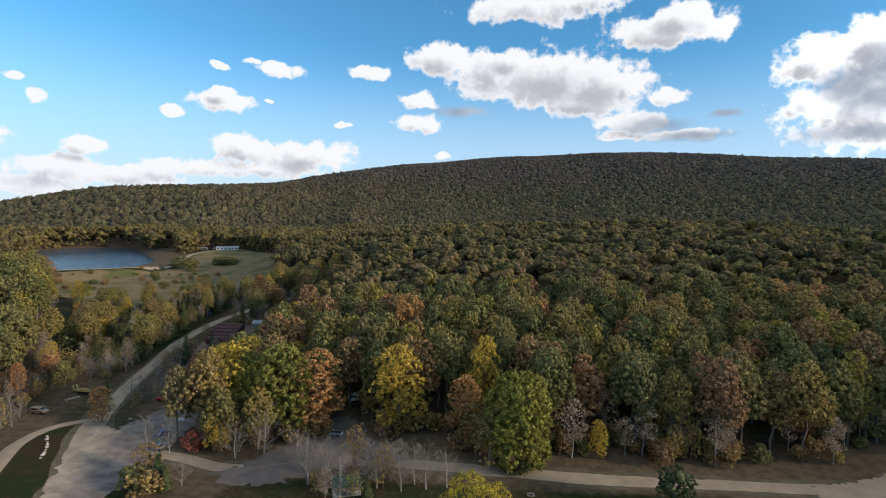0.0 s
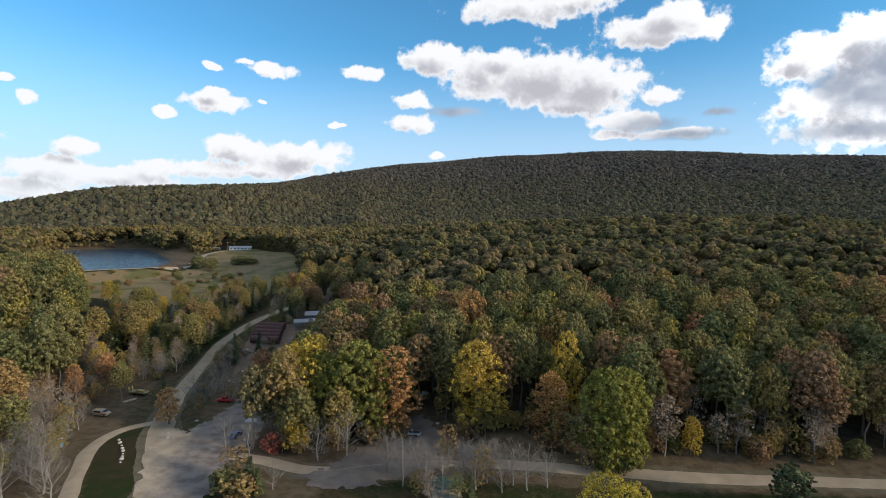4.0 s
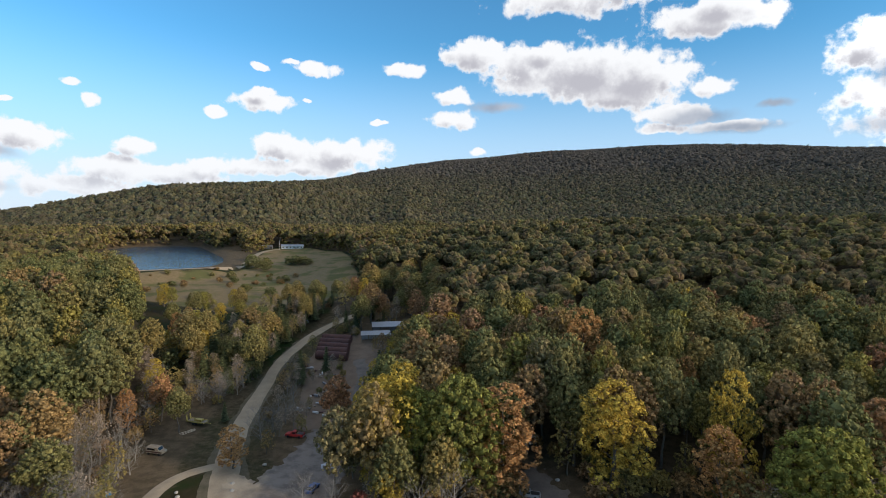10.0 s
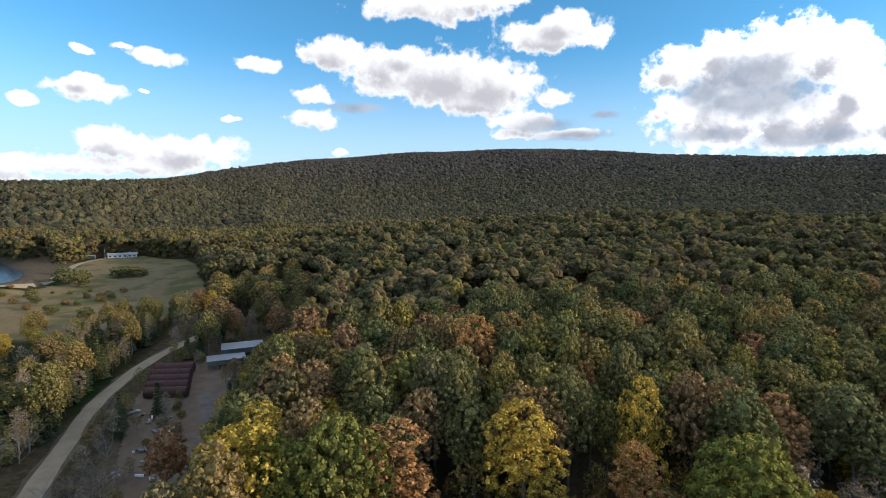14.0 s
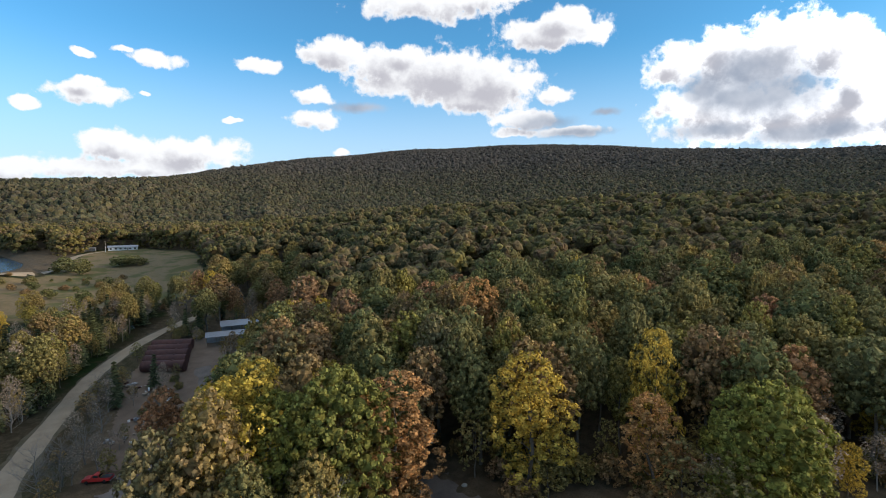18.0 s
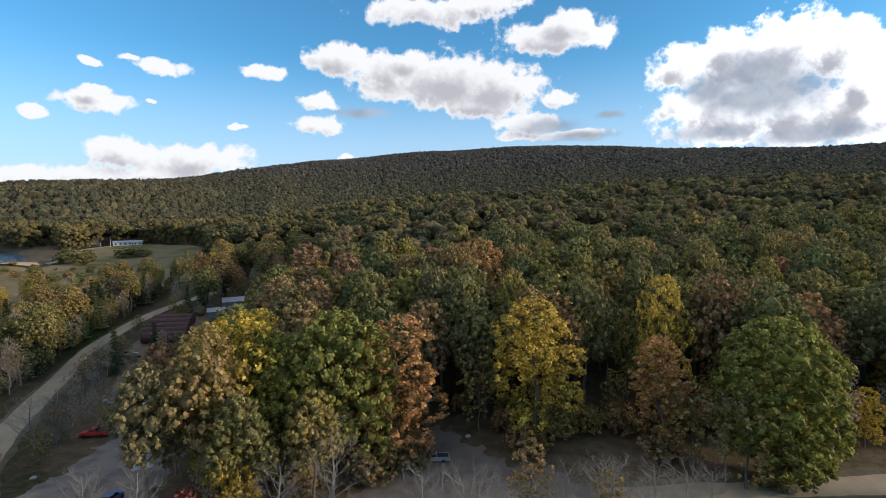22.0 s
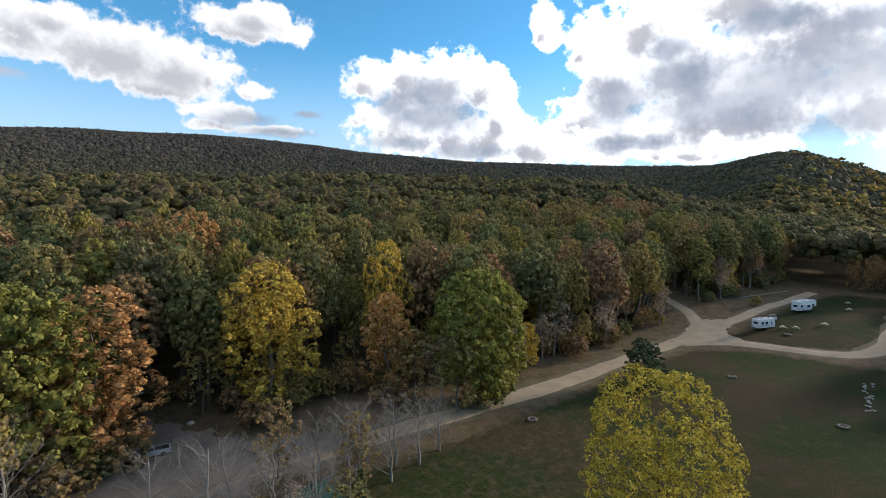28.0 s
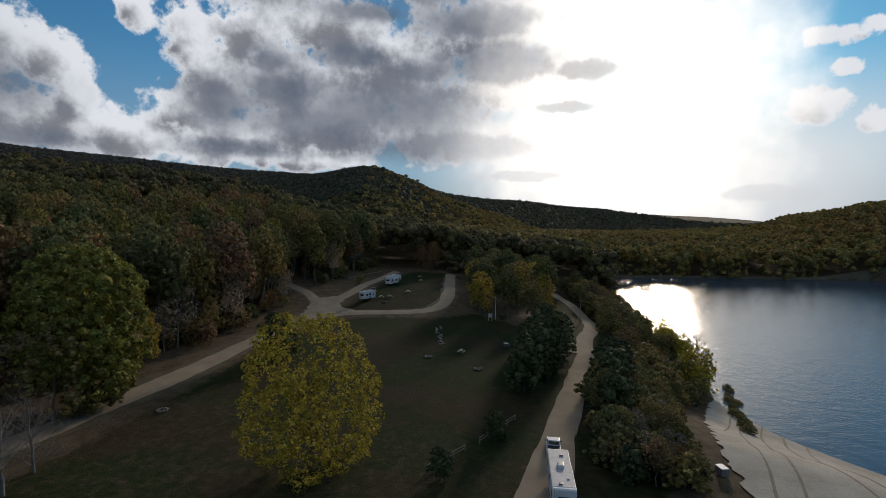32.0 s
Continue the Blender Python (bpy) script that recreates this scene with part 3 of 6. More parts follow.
def patch(name, poly, mat, label, category, lift=0.07, cell=0.9, z=None, seed=3, ragged=0.0):
    """A worn area laid on the ground within an outline."""
    p = resample(poly + poly[:1], 2.0)
    lo, hi = p.min(0), p.max(0)
    xs, ys = np.arange(lo[0], hi[0] + cell, cell), np.arange(lo[1], hi[1] + cell, cell)
    X, Y = np.meshgrid(xs, ys)
    rng = np.random.RandomState(seed)
    X, Y = X + rng.uniform(-.4, .4, X.shape) * cell, Y + rng.uniform(-.4, .4, Y.shape) * cell
    wave = np.sin(X * .9 + 2.1 * np.sin(Y * .45)) + .7 * np.sin(Y * 1.7 + X * .6), np.cos(Y * .8 + 1.9 * np.sin(X * .5)) + .7 * np.sin(X * 1.9 - Y * .5)
    ok = inside(X + ragged * wave[0], Y + ragged * wave[1], [tuple(q) for q in p])
    Z = height(X, Y) + lift if z is None else np.full(X.shape, z)
    idx = np.arange(X.size).reshape(X.shape)
    faces = []
    for i in range(X.shape[0] - 1):
        for j in range(X.shape[1] - 1):
            q = [(i, j), (i, j + 1), (i + 1, j + 1), (i + 1, j)]
            g = [idx[k] for k in q if ok[k]]
            if len(g) >= 3:
                faces.append([int(v) for v in g])
    me = bpy.data.meshes.new(name)
    me.from_pydata(np.stack([X.ravel(), Y.ravel(), Z.ravel()], 1).tolist(), [], faces)
    bm = bmesh.new()
    bm.from_mesh(me)
    bmesh.ops.delete(bm, geom=[v for v in bm.verts if not v.link_faces], context="VERTS")
    bm.to_mesh(me)
    bm.free()
    me.materials.append(mat)
    me.polygons.foreach_set("use_smooth", [True] * len(me.polygons))
    return tagged(new(name, me), label, category, kind="structure")


for _pts, _w in ((MAIN_ROAD, (13.5, 11.0, 8.0, 6.0, 5.6, 5.6, 5.6)), (CAMP_ROAD, 8.0), (LOOP, 6.2), (RV_TRACK, 5.4), (FOREST_TRACK, 6)):
    ribbon("road_verge", _pts, _w, VERGE, "worn earth and thin grass beside the road", "verge", 0.055, 0.8, 20 + len(_pts))
ribbon("road", MAIN_ROAD, (8.0, 7.0, 5.2, 4.4, 4.2, 4.2, 4.2), GRAVEL, "pale gravel road winding up the valley", seed=1)
ribbon("road", LEFT_BRANCH, 3.6, GRAVEL, "narrow gravel lane round a grass island", lift=0.14, seed=2)
ribbon("road", CAMP_ROAD, 4.6, GRAVEL, "pale dirt road along the forest edge", lift=0.12, seed=3)
ribbon("road", FOREST_TRACK, 4.0, GRAVEL, "dirt track going into the forest", lift=0.14, seed=4)
ribbon("road", RV_TRACK, 3.6, GRAVEL, "dirt track beside the camping trailers", lift=0.15, seed=5)
ribbon("road", LOOP, 4.5, GRAVEL, "gravel loop road round the camping ground", lift=0.16, seed=6)
ribbon("road", LAKE_ROAD, (6.0, 7.0, 8.0, 7.6, 5.0, 4.3, 4.3, 4.3, 4.3, 4.3, 4.3), GRAVEL, "pale gravel road between field and lake", lift=0.12, seed=7)
ribbon("road", LAKE_FORK, 3.5, GRAVEL, "short gravel fork beside the lake road", lift=0.14, seed=8)
ribbon("road", HILL_ROAD, 5.0, GREYGRAVEL, "grey lane between dark trees", lift=0.12, seed=9)
ribbon("road", POND_ROAD, 6.0, GRAVEL, "pale road along the pond's dam", lift=0.25, seed=10)
patch("parking_lot", LOT, LOT_GRAVEL, "grey gravel parking lot beside the road", "parking lot", 0.16, .7, ragged=.7)
patch("junction", [(-103, 146), (-97, 146), (-91, 139), (-84, 136.5), (-77, 130), (-73, 124), (-74, 114), (-77, 102), (-87, 102), (-93, 118), (-98, 130)], LOT_GRAVEL, "wide pale gravel apron where the roads meet", "road junction", 0.19, .7, ragged=.6)
patch("yard", YARD, DIRT, "brown earth storage yard strewn with leaves and scrap", "yard", 0.05)
ribbon("road", YARD_LANE, (4.6, 4.2, 4.0, 5.2, 4.6), GREYGRAVEL, "grey gravel lane through the storage yard", lift=0.13, ragged=1.2, seed=12)
patch("pullout", PULLOUT, PULLOUT_EARTH, "bare grey-mauve earth pull-out strewn with leaves", "pull-out", 0.16, .7, ragged=.9)
patch("junction", [(90, 120.5), (97, 112), (101, 104), (105, 104), (107, 111), (120, 110), (121, 114), (114, 122), (108, 121), (100, 120)], GRAVEL, "worn pale gravel where the dirt roads meet", "road junction", 0.11)
patch("beach", BEACH, SAND, "pale sand beach beside the lake", "beach", 0.15)

for _k, _pts in enumerate(([(-4, 34), (8, 28), (20, 24), (34, 18), (44, 12)], [(-2, 36), (10, 30.5), (22, 26.5), (36, 20.5), (47, 14)], [(2, 20), (14, 18), (27, 14), (38, 8)], [(3, 22.5), (15, 20.5), (29, 16.5), (40, 10.5)], [(30, 26), (38, 21), (46, 17), (52, 12)])):
    ribbon("tyre_track", _pts, .5, WET_SAND, "darker tyre track curving through the beach sand", "tyre track", 0.19, .2, 60 + _k)
ribbon("wet_edge", [(4, -13), (20, -3), (40, 6), (53, 9), (59, 13)], 2.2, WET_SAND, "dark wet sand along the water's edge", "shore", 0.18, .6, 70)


ribbon("dam", [(322, -30), (327, -70), (330, -140), (333, -260)], 7.0, VERGE, "low grassy dam along the far shore of the lake", "dam", 1.3, 0.5, 13)


def make_lake():
    bm = bmesh.new()
    bm.faces.new([bm.verts.new(p) for p in ((-300, -640, LAKE_Z), (346, -640, LAKE_Z), (346, 24, LAKE_Z), (-60, 24, LAKE_Z), (-300, -120, LAKE_Z))])
    me = bpy.data.meshes.new("water")
    bm.to_mesh(me)
    me.materials.append(WATER)
    return tagged(new("water", me), "blue lake with small ripples, glittering under the sun", "lake", kind="structure")


make_lake()


def make_pond():
    bm = bmesh.new()
    vs = []
    for i in range(72):
        t = i * math.tau / 72
        k = 1.035 / (abs(math.cos(t)) ** 3.4 + abs(math.sin(t)) ** 3.4) ** (1 / 3.4)
        a, b = 172 * k * math.cos(t), 56 * k * math.sin(t)
        vs.append(bm.verts.new((-383 + a * -0.55 + b * 0.835, 540 + a * 0.835 + b * 0.55, POND_Z)))
    bm.faces.new(vs)
    me = bpy.data.meshes.new("water")
    bm.to_mesh(me)
    me.materials.append(WATER)
    return tagged(new("water", me), "blue pond above a grassy dam", "pond", kind="structure")


make_pond()

# ---------------------------------------------------------------- trees
def part(name, me, mat, parent, label=""):
    """One mesh object under a thing or a part."""
    if isinstance(me, bmesh.types.BMesh):
        bm, me = me, bpy.data.meshes.new(name)
        bm.to_mesh(me)
        bm.free()
    if mat is not None and not me.materials:
        me.materials.append(mat)
    ob = new(name, me)
    ob.parent = parent
    return tagged(ob, label)


def mesh(name, verts, faces, mat=None, smooth=False):
    me = bpy.data.meshes.new(name)
    me.from_pydata(verts if isinstance(verts, list) else verts.tolist(), [], faces if isinstance(faces, list) else faces.tolist())
    if mat:
        me.materials.append(mat)
    if smooth:
        me.polygons.foreach_set("use_smooth", [True] * len(me.polygons))
    return me


def tube(V, Fc, path, radii, sides=6):
    """Adds a tapering limb along a path."""
    base = len(V)
    path = [Vector(p) for p in path]
    for i, (p, r) in enumerate(zip(path, radii)):
        d = (path[min(i + 1, len(path) - 1)] - path[max(i - 1, 0)]).normalized()
        u = d.orthogonal().normalized() if abs(d.z) < 0.9 else Vector((1, 0, 0))
        v = d.cross(u).normalized()
        u = v.cross(d)
        for k in range(sides):
            a = math.tau * k / sides
            q = p + (u * math.cos(a) + v * math.sin(a)) * r
            V.append(tuple(q))
    for i in range(len(path) - 1):
        for k in range(sides):
            a, b = base + i * sides + k, base + i * sides + (k + 1) % sides
            Fc.append((a, b, b + sides, a + sides))


def limb_path(rng, p, d, length, bend=0.25, n=4):
    out = [Vector(p)]
    d = Vector(d).normalized()
    for i in range(n):
        d = (d + Vector((rng.uniform(-bend, bend), rng.uniform(-bend, bend), rng.uniform(-bend * .3, bend)))).normalized()
        out.append(out[-1] + d * (length / n))
    return out


def trunk_mesh(seed, h, r, spread, limbs=7, start=0.3, twigs=2, sides=6, mat=None, fine=0):
    rng = random.Random(seed)
    V, Fc = [], []
    top = h * 0.8
    main = [Vector((0, 0, -0.6))]
    for i in range(1, 6):
        main.append(Vector((rng.uniform(-.03, .03) * h, rng.uniform(-.03, .03) * h, top * i / 5)))
    tube(V, Fc, main, [r * 1.35, r, r * .8, r * .6, r * .4, r * .15], sides + 1)
    for k in range(limbs):
        f = start + (0.95 - start) * (k + .5) / limbs
        z = top * f
        p = Vector((main[3].x * f, main[3].y * f, z))
        a = k * 2.4 + rng.uniform(-.5, .5)
        ln = spread * (1.15 - 0.6 * f) * rng.uniform(.75, 1.1)
        lp = limb_path(rng, p, (math.cos(a), math.sin(a), 0.75), ln)
        rr = r * 0.42 * (1.1 - .6 * f)
        tube(V, Fc, lp, [rr, rr * .75, rr * .5, rr * .3, rr * .08], 5)
        for _ in range(twigs):
            j = rng.choice((1, 2, 3))
            a2 = a + rng.uniform(-1.2, 1.2)
            tp = limb_path(rng, lp[j], (math.cos(a2), math.sin(a2), rng.uniform(.3, 1.1)), ln * .5, .35, 3)
            tube(V, Fc, tp, [rr * .35, rr * .25, rr * .15, rr * .04], 3)
            for _ in range(fine):
                tq = limb_path(rng, tp[rng.choice((1, 2))], (rng.uniform(-1, 1), rng.uniform(-1, 1), rng.uniform(.2, 1.2)), ln * .3, .4, 2)
                tube(V, Fc, tq, [rr * .14, rr * .10, rr * .03], 3)
    return mesh("trunk", V, Fc, mat or BARK, True)


ICO = {}


def ico(sub):
    if sub not in ICO:
        bm = bmesh.new()
        if sub < 0:
            bmesh.ops.create_cone(bm, segments=4, radius1=1, radius2=0, depth=1, matrix=pose(0, 0, .5))
            bmesh.ops.create_cone(bm, segments=4, radius1=1, radius2=0, depth=1, matrix=pose(0, 0, -.5, 180))
        else:
            bmesh.ops.create_icosphere(bm, subdivisions=sub + 1, radius=1)
        ICO[sub] = (np.array([v.co[:] for v in bm.verts]), np.array([[v.index for v in f.verts] for f in bm.faces]))
        bm.free()
    return ICO[sub]


def sprays(rng, centres, radii, count, size, squash=0.8, droop=0.0):
    """Small leaf sprays on the outside of lobes: arrays of corners and faces."""
    w = radii ** 2
    pick = rng.choice(len(radii), count, p=w / w.sum())
    d = rng.normal(size=(count, 3))
    d[:, 2] = d[:, 2] * 0.8 + 0.25
    d /= np.linalg.norm(d, axis=1)[:, None]
    rad = radii[pick] * (1.22 - 0.62 * rng.uniform(0, 1, count) ** 1.6)
    c = centres[pick] + d * rad[:, None] * np.array([1, 1, squash])
    nrm = d + rng.normal(size=(count, 3)) * 0.75
    nrm[:, 2] += 0.25
    nrm /= np.linalg.norm(nrm, axis=1)[:, None]
    u = np.cross(nrm, rng.normal(size=(count, 3)))
    u /= np.linalg.norm(u, axis=1)[:, None]
    v = np.cross(nrm, u)
    s = (size * rng.uniform(0.6, 1.35, count))[:, None]
    k = rng.uniform(0.55, 1.0, count)[:, None]
    q = np.stack([c + u * s, c + v * s * k + nrm * s * .25, c - u * s, c - v * s * k - nrm * s * .1], 1)
    return q.reshape(-1, 3), np.arange(count * 4).reshape(count, 4)


def crown_mesh(seed, h, base, width, lobes, count, size, mat):
    """Thin open crown of loose leaf sprays."""
    rng = np.random.RandomState(seed)
    cs, rs = [], []
    for i in range(lobes):
        f = (i + .5) / lobes
        z = base + (h - base) * (0.10 + 0.82 * f)
        w = width * .5 * math.sqrt(max(0.05, 1 - (2 * (f - .42)) ** 2 * .85))
        a = i * 2.4 + rng.uniform(-.5, .5)
        rr = width * rng.uniform(.12, .22) * (0.8 + .4 * (1 - f))
        off = max(0, w - rr) * rng.uniform(.55, 1.05)
        cs.append((math.cos(a) * off, math.sin(a) * off, min(z, h - rr * .7)))
        rs.append(rr)
    V, Fq = sprays(rng, np.array(cs), np.array(rs), count, size)
    return mesh("crown", V, Fq.tolist(), mat)


def clump_crown(seed, h, base, width, boughs, clumps, per, leaf, mat, core=.5, tall=.62, small=1.0):
    """Crown of boughs, each covered with rounded leaf clumps, with dark gaps between."""
    rng = np.random.RandomState(seed)
    ch = h - base
    cs, rs = [(rng.uniform(-.05, .05) * width, rng.uniform(-.05, .05) * width, h - width * .27)], [width * .27]
    for i in range(boughs):
        a = i * 2.4 + rng.uniform(-.4, .4)
        r = width * rng.uniform(.17, .26)
        f = (i + .5) / boughs
        off = (width * .5 - r * .75) * rng.uniform(.85, 1.08) * math.sqrt(max(.12, 1 - ((f - .36) / .7) ** 2))
        cs.append((math.cos(a) * off, math.sin(a) * off, base + ch * (1 - tall) * .5 + r * .6 + (ch * tall - r) * f))
        rs.append(r)
    cs, rs = np.array(cs), np.array(rs)
    n = clumps * 7
    pick = rng.choice(len(rs), n, p=rs ** 2 / (rs ** 2).sum())
    d = rng.normal(size=(n, 3))
    d[:, 2] = d[:, 2] * .9 + .25
    d /= np.linalg.norm(d, axis=1)[:, None]
    pos = cs[pick] + d * (rs[pick] * rng.uniform(.86, 1.06, n))[:, None]
    gap = np.linalg.norm(pos[:, None] - cs[None], axis=2) / rs
    gap[np.arange(n), pick] = 9
    keep = np.where(gap.min(1) > .84)[0]
    rc = width * rng.uniform(.055, .092, n) * small
    took = []
    for k in keep:
        if len(took) == clumps:
            break
        if all(((pos[k] - pos[j]) ** 2).sum() > (.72 * (rc[k] + rc[j])) ** 2 for j in took):
            took.append(k)
    pos, d, rc = pos[took], d[took], rc[took]
    m = len(took)
    who = np.repeat(np.arange(m), per)
    e = rng.normal(size=(m * per, 3)) + d[who] * .8 + np.array([0, 0, .25])
    e /= np.linalg.norm(e, axis=1)[:, None]
    c = pos[who] + e * (rc[who] * rng.uniform(.62, 1.18, m * per))[:, None]
    nrm = e + rng.normal(size=e.shape) * .28
    nrm /= np.linalg.norm(nrm, axis=1)[:, None]
    u = np.cross(nrm, rng.normal(size=e.shape))
    u /= np.linalg.norm(u, axis=1)[:, None]
    v = np.cross(nrm, u)
    z = (leaf * rng.uniform(.6, 1.35, m * per))[:, None]
    k = rng.uniform(.55, 1.0, m * per)[:, None]
    V = np.stack([c + u * z, c + v * z * k + nrm * z * .2, c - u * z, c - v * z * k - nrm * z * .1], 1).reshape(-1, 3)
    faces = np.arange(m * per * 4).reshape(-1, 4).tolist()
    verts, off = [V], len(V)
    for level, centres, radii, part_of in ((-1, pos, rc, .72 if core else 0), (0, cs, rs, core)):
        if not part_of:
            continue
        iv, jf = ico(level)
        for q, r in zip(centres, radii):
            verts.append(q + iv * (r * part_of * (1 + rng.uniform(-.16, .16, len(iv))))[:, None])
            faces += (jf + off).tolist()
            off += len(iv)
    return mesh("crown", np.concatenate(verts), faces, mat)


def pine_mesh(seed, h, width, mat, tiers=11):
    rng = np.random.RandomState(seed)
    V, Fc = [], []
    for i in range(tiers):
        f = i / (tiers - 1)
        z = h * (0.12 + 0.86 * f)
        r = width * .5 * (1 - f) ** .8 + .25
        n = max(5, int(13 * (1 - f * .6)))
        for k in range(n):
            a = math.tau * (k + rng.uniform(-.3, .3)) / n + i
            ln = r * rng.uniform(.75, 1.1)
            for s in range(5):
                g0 = (s + .2) / 5
                c = np.array([math.cos(a) * ln * g0, math.sin(a) * ln * g0, z - ln * .18 * g0 + rng.uniform(-.2, .2)])
                w = 0.55 + .5 * (1 - g0)
                t = np.array([math.cos(a), math.sin(a), -.25]) * w * 1.2
                sd = np.array([-math.sin(a), math.cos(a), rng.uniform(-.4, .4)]) * w
                b = len(V)
                V += [tuple(c - sd), tuple(c + t * .9), tuple(c + sd), tuple(c - t * .6 + np.array([0, 0, .3]))]
                Fc.append((b, b + 1, b + 2, b + 3))
    return mesh("crown", V, Fc, mat)


TREE_BANK = {}


def tree_kind(key, label, category, trunk, crown, group):
    e = new(key)
    e.empty_display_size = 0.5
    tagged(e, label, category, group)
    part("trunk", trunk, None, e)
    if crown is not None:
        part("crown", crown, None, e)
    TREE_BANK.setdefault(key, []).append([e, False])
    return e


def plant(key, x, y, scale=1.0, wide=1.0, turn=None, which=None, label="", rng=random.Random(5)):
    """Sets a tree of a kind on the ground."""
    bank = TREE_BANK[key]
    slot = bank[rng.randrange(len(bank)) if which is None else which]
    m = Matrix.LocRotScale((x, y, H(x, y)), Euler((rng.uniform(-.03, .03), rng.uniform(-.03, .03), rng.uniform(0, 6.28) if turn is None else turn)), None)
    if not slot[1]:
        ob, slot[1] = slot[0], True
        ob.matrix_basis = m
    else:
        ob = copy_thing(slot[0], m)
    ob.scale = (scale * wide, scale * wide, scale)
    if label:
        tagged(ob, label)
    return ob


for i in range(4):
    tree_kind("oak_tree", "tall oak with dense dull green crown in the forest", "tree", trunk_mesh(10 + i, 24, .38, 6, 7, .45),
              clump_crown(20 + i, 25, 7, 13.5, 11, 230, 15, .31, GREEN, .5, .62, .85), "forest trees")
for i in range(3):
    tree_kind("hickory_tree", "forest tree with deep green narrow crown on the knoll", "tree", trunk_mesh(14 + i, 24, .36, 5, 7, .45),
              clump_crown(24 + i, 25, 6, 12, 11, 230, 15, .30, GREEN, .5, .66, .85), "forest trees")
for i in range(5):
    tree_kind("turning_oak_tree" if i < 3 else "bronze_oak_tree", "tall oak with olive and bronze autumn crown in the forest", "tree", trunk_mesh(30 + i, 24, .36, 6, 7, .45),
              clump_crown(40 + i, 25, 6, 13, 10 + i % 3, 225, 15, .31, MIXED if i < 3 else BRONZE, .5, .62, .85), "forest trees")
for i in range(2):
    tree_kind("olive_tree", "forest tree with yellowish olive green crown", "tree", trunk_mesh(36 + i, 24, .34, 5, 7, .4),
              clump_crown(46 + i, 25, 5, 11, 12, 230, 17, .28, OLIVE, .48, .7, .8), "forest trees")
for i in range(2):
    tree_kind("russet_oak_tree", "oak with russet brown autumn leaves", "tree", trunk_mesh(50 + i, 22, .34, 5, 7, .4),
              clump_crown(60 + i, 23, 5, 11, 11, 170, 18, .28, RUSSET, .45), "forest trees")
for i in range(2):
    tree_kind("yellow_tree", "tree with clear yellow autumn leaves", "tree", trunk_mesh(70 + i, 20, .3, 4.5, 8, .3),
              clump_crown(80 + i, 21, 1.6, 10.5, 14, 330, 26, .21, YELLOW, 0, .9, .74), "yellow trees")
for i in range(2):
    tree_kind("orange_tree", "tree with orange autumn leaves", "tree", trunk_mesh(90 + i, 20, .3, 4, 8, .3),
              clump_crown(100 + i, 21, 1.4, 8.5, 15, 300, 26, .20, ORANGE, 0, .92, .78), "orange trees")
tree_kind("fresh_tree", "round tree with fresh green leaves down to the ground", "tree", trunk_mesh(110, 20, .35, 5, 8, .2),
          clump_crown(111, 22, 1.2, 15, 18, 500, 28, .24, FRESH, .40, .92, .70), "green trees")
tree_kind("lime_tree", "big field tree with yellow-green airy crown", "tree", trunk_mesh(112, 18, .42, 6, 13, .12, 5, 6, None, 1),
          clump_crown(113, 19, .8, 15, 24, 560, 34, .17, LIME, 0, .95, .66), "field trees")
for i in range(3):
    tree_kind("bare_tree", "leafless pale grey tree with fine branching limbs", "tree", trunk_mesh(120 + i, 15, .20, 6.2, 20, .07, 7, 5, PALE, 4), None, "bare trees")
for i in range(2):
    tree_kind("faded_tree", "nearly leafless tree with thin faded leaves", "tree", trunk_mesh(130 + i, 17, .17, 4, 11, .25, 3, 5, PALE, 1),
              crown_mesh(132 + i, 17, 4, 8, 14, 900, .2, GREYLEAF), "bare trees")
for i in range(3):
    tree_kind("pine_tree", "dark green pine with layered boughs", "tree", trunk_mesh(140 + i, 15, .2, 1.2, 3, .5), pine_mesh(143 + i, 15, 7, NEEDLE), "pines")
for i in range(2):
    tree_kind("red_bush", "low bush with red autumn leaves", "bush", trunk_mesh(150 + i, 4, .08, 1.4, 5, .15), crown_mesh(152 + i, 5, .3, 4.5, 12, 900, .2, RED), "bushes")
for i in range(2):
    tree_kind("scrub_tree", "slender young tree with thin green and yellow leaves", "tree", trunk_mesh(160 + i, 12, .13, 2.5, 8, .2, 3),
              clump_crown(162 + i, 13, 2, 6.2, 11, 120, 14, .20, MIXED, 0, .9, .8), "young trees")

for i in range(2):
    tree_kind("waterside_tree", "slender young tree with light green leaves at the lake's edge", "tree", trunk_mesh(164 + i, 9, .10, 2.2, 8, .15, 4),
              clump_crown(166 + i, 10, 1.2, 5.5, 10, 110, 20, .17, LIME, 0, .9, .8), "young trees")
for i in range(5):
    tree_kind("bush" if i < 3 else "shrub", "leafy bush in dull green and brown" if i < 3 else "low dense shrub with dull green leaves", "bush", trunk_mesh(270 + i, 3.5, .07, 1.6, 6, .12), clump_crown(280 + i, 4.6, .1, 5.2, 8, 95, 12, .20, (MIXED, GREEN, BRONZE, GREEN, MIXED)[i], .5, .9, .95), "bushes")
for i in range(2):
    tree_kind("cedar_tree", "dense dark cedar beside the lake road", "tree", trunk_mesh(180 + i, 8, .16, 1.2, 4, .2), clump_crown(183 + i, 9.5, .1, 6.3, 16, 190, 12, .24, NEEDLE, .55, .95, .62), "cedars")

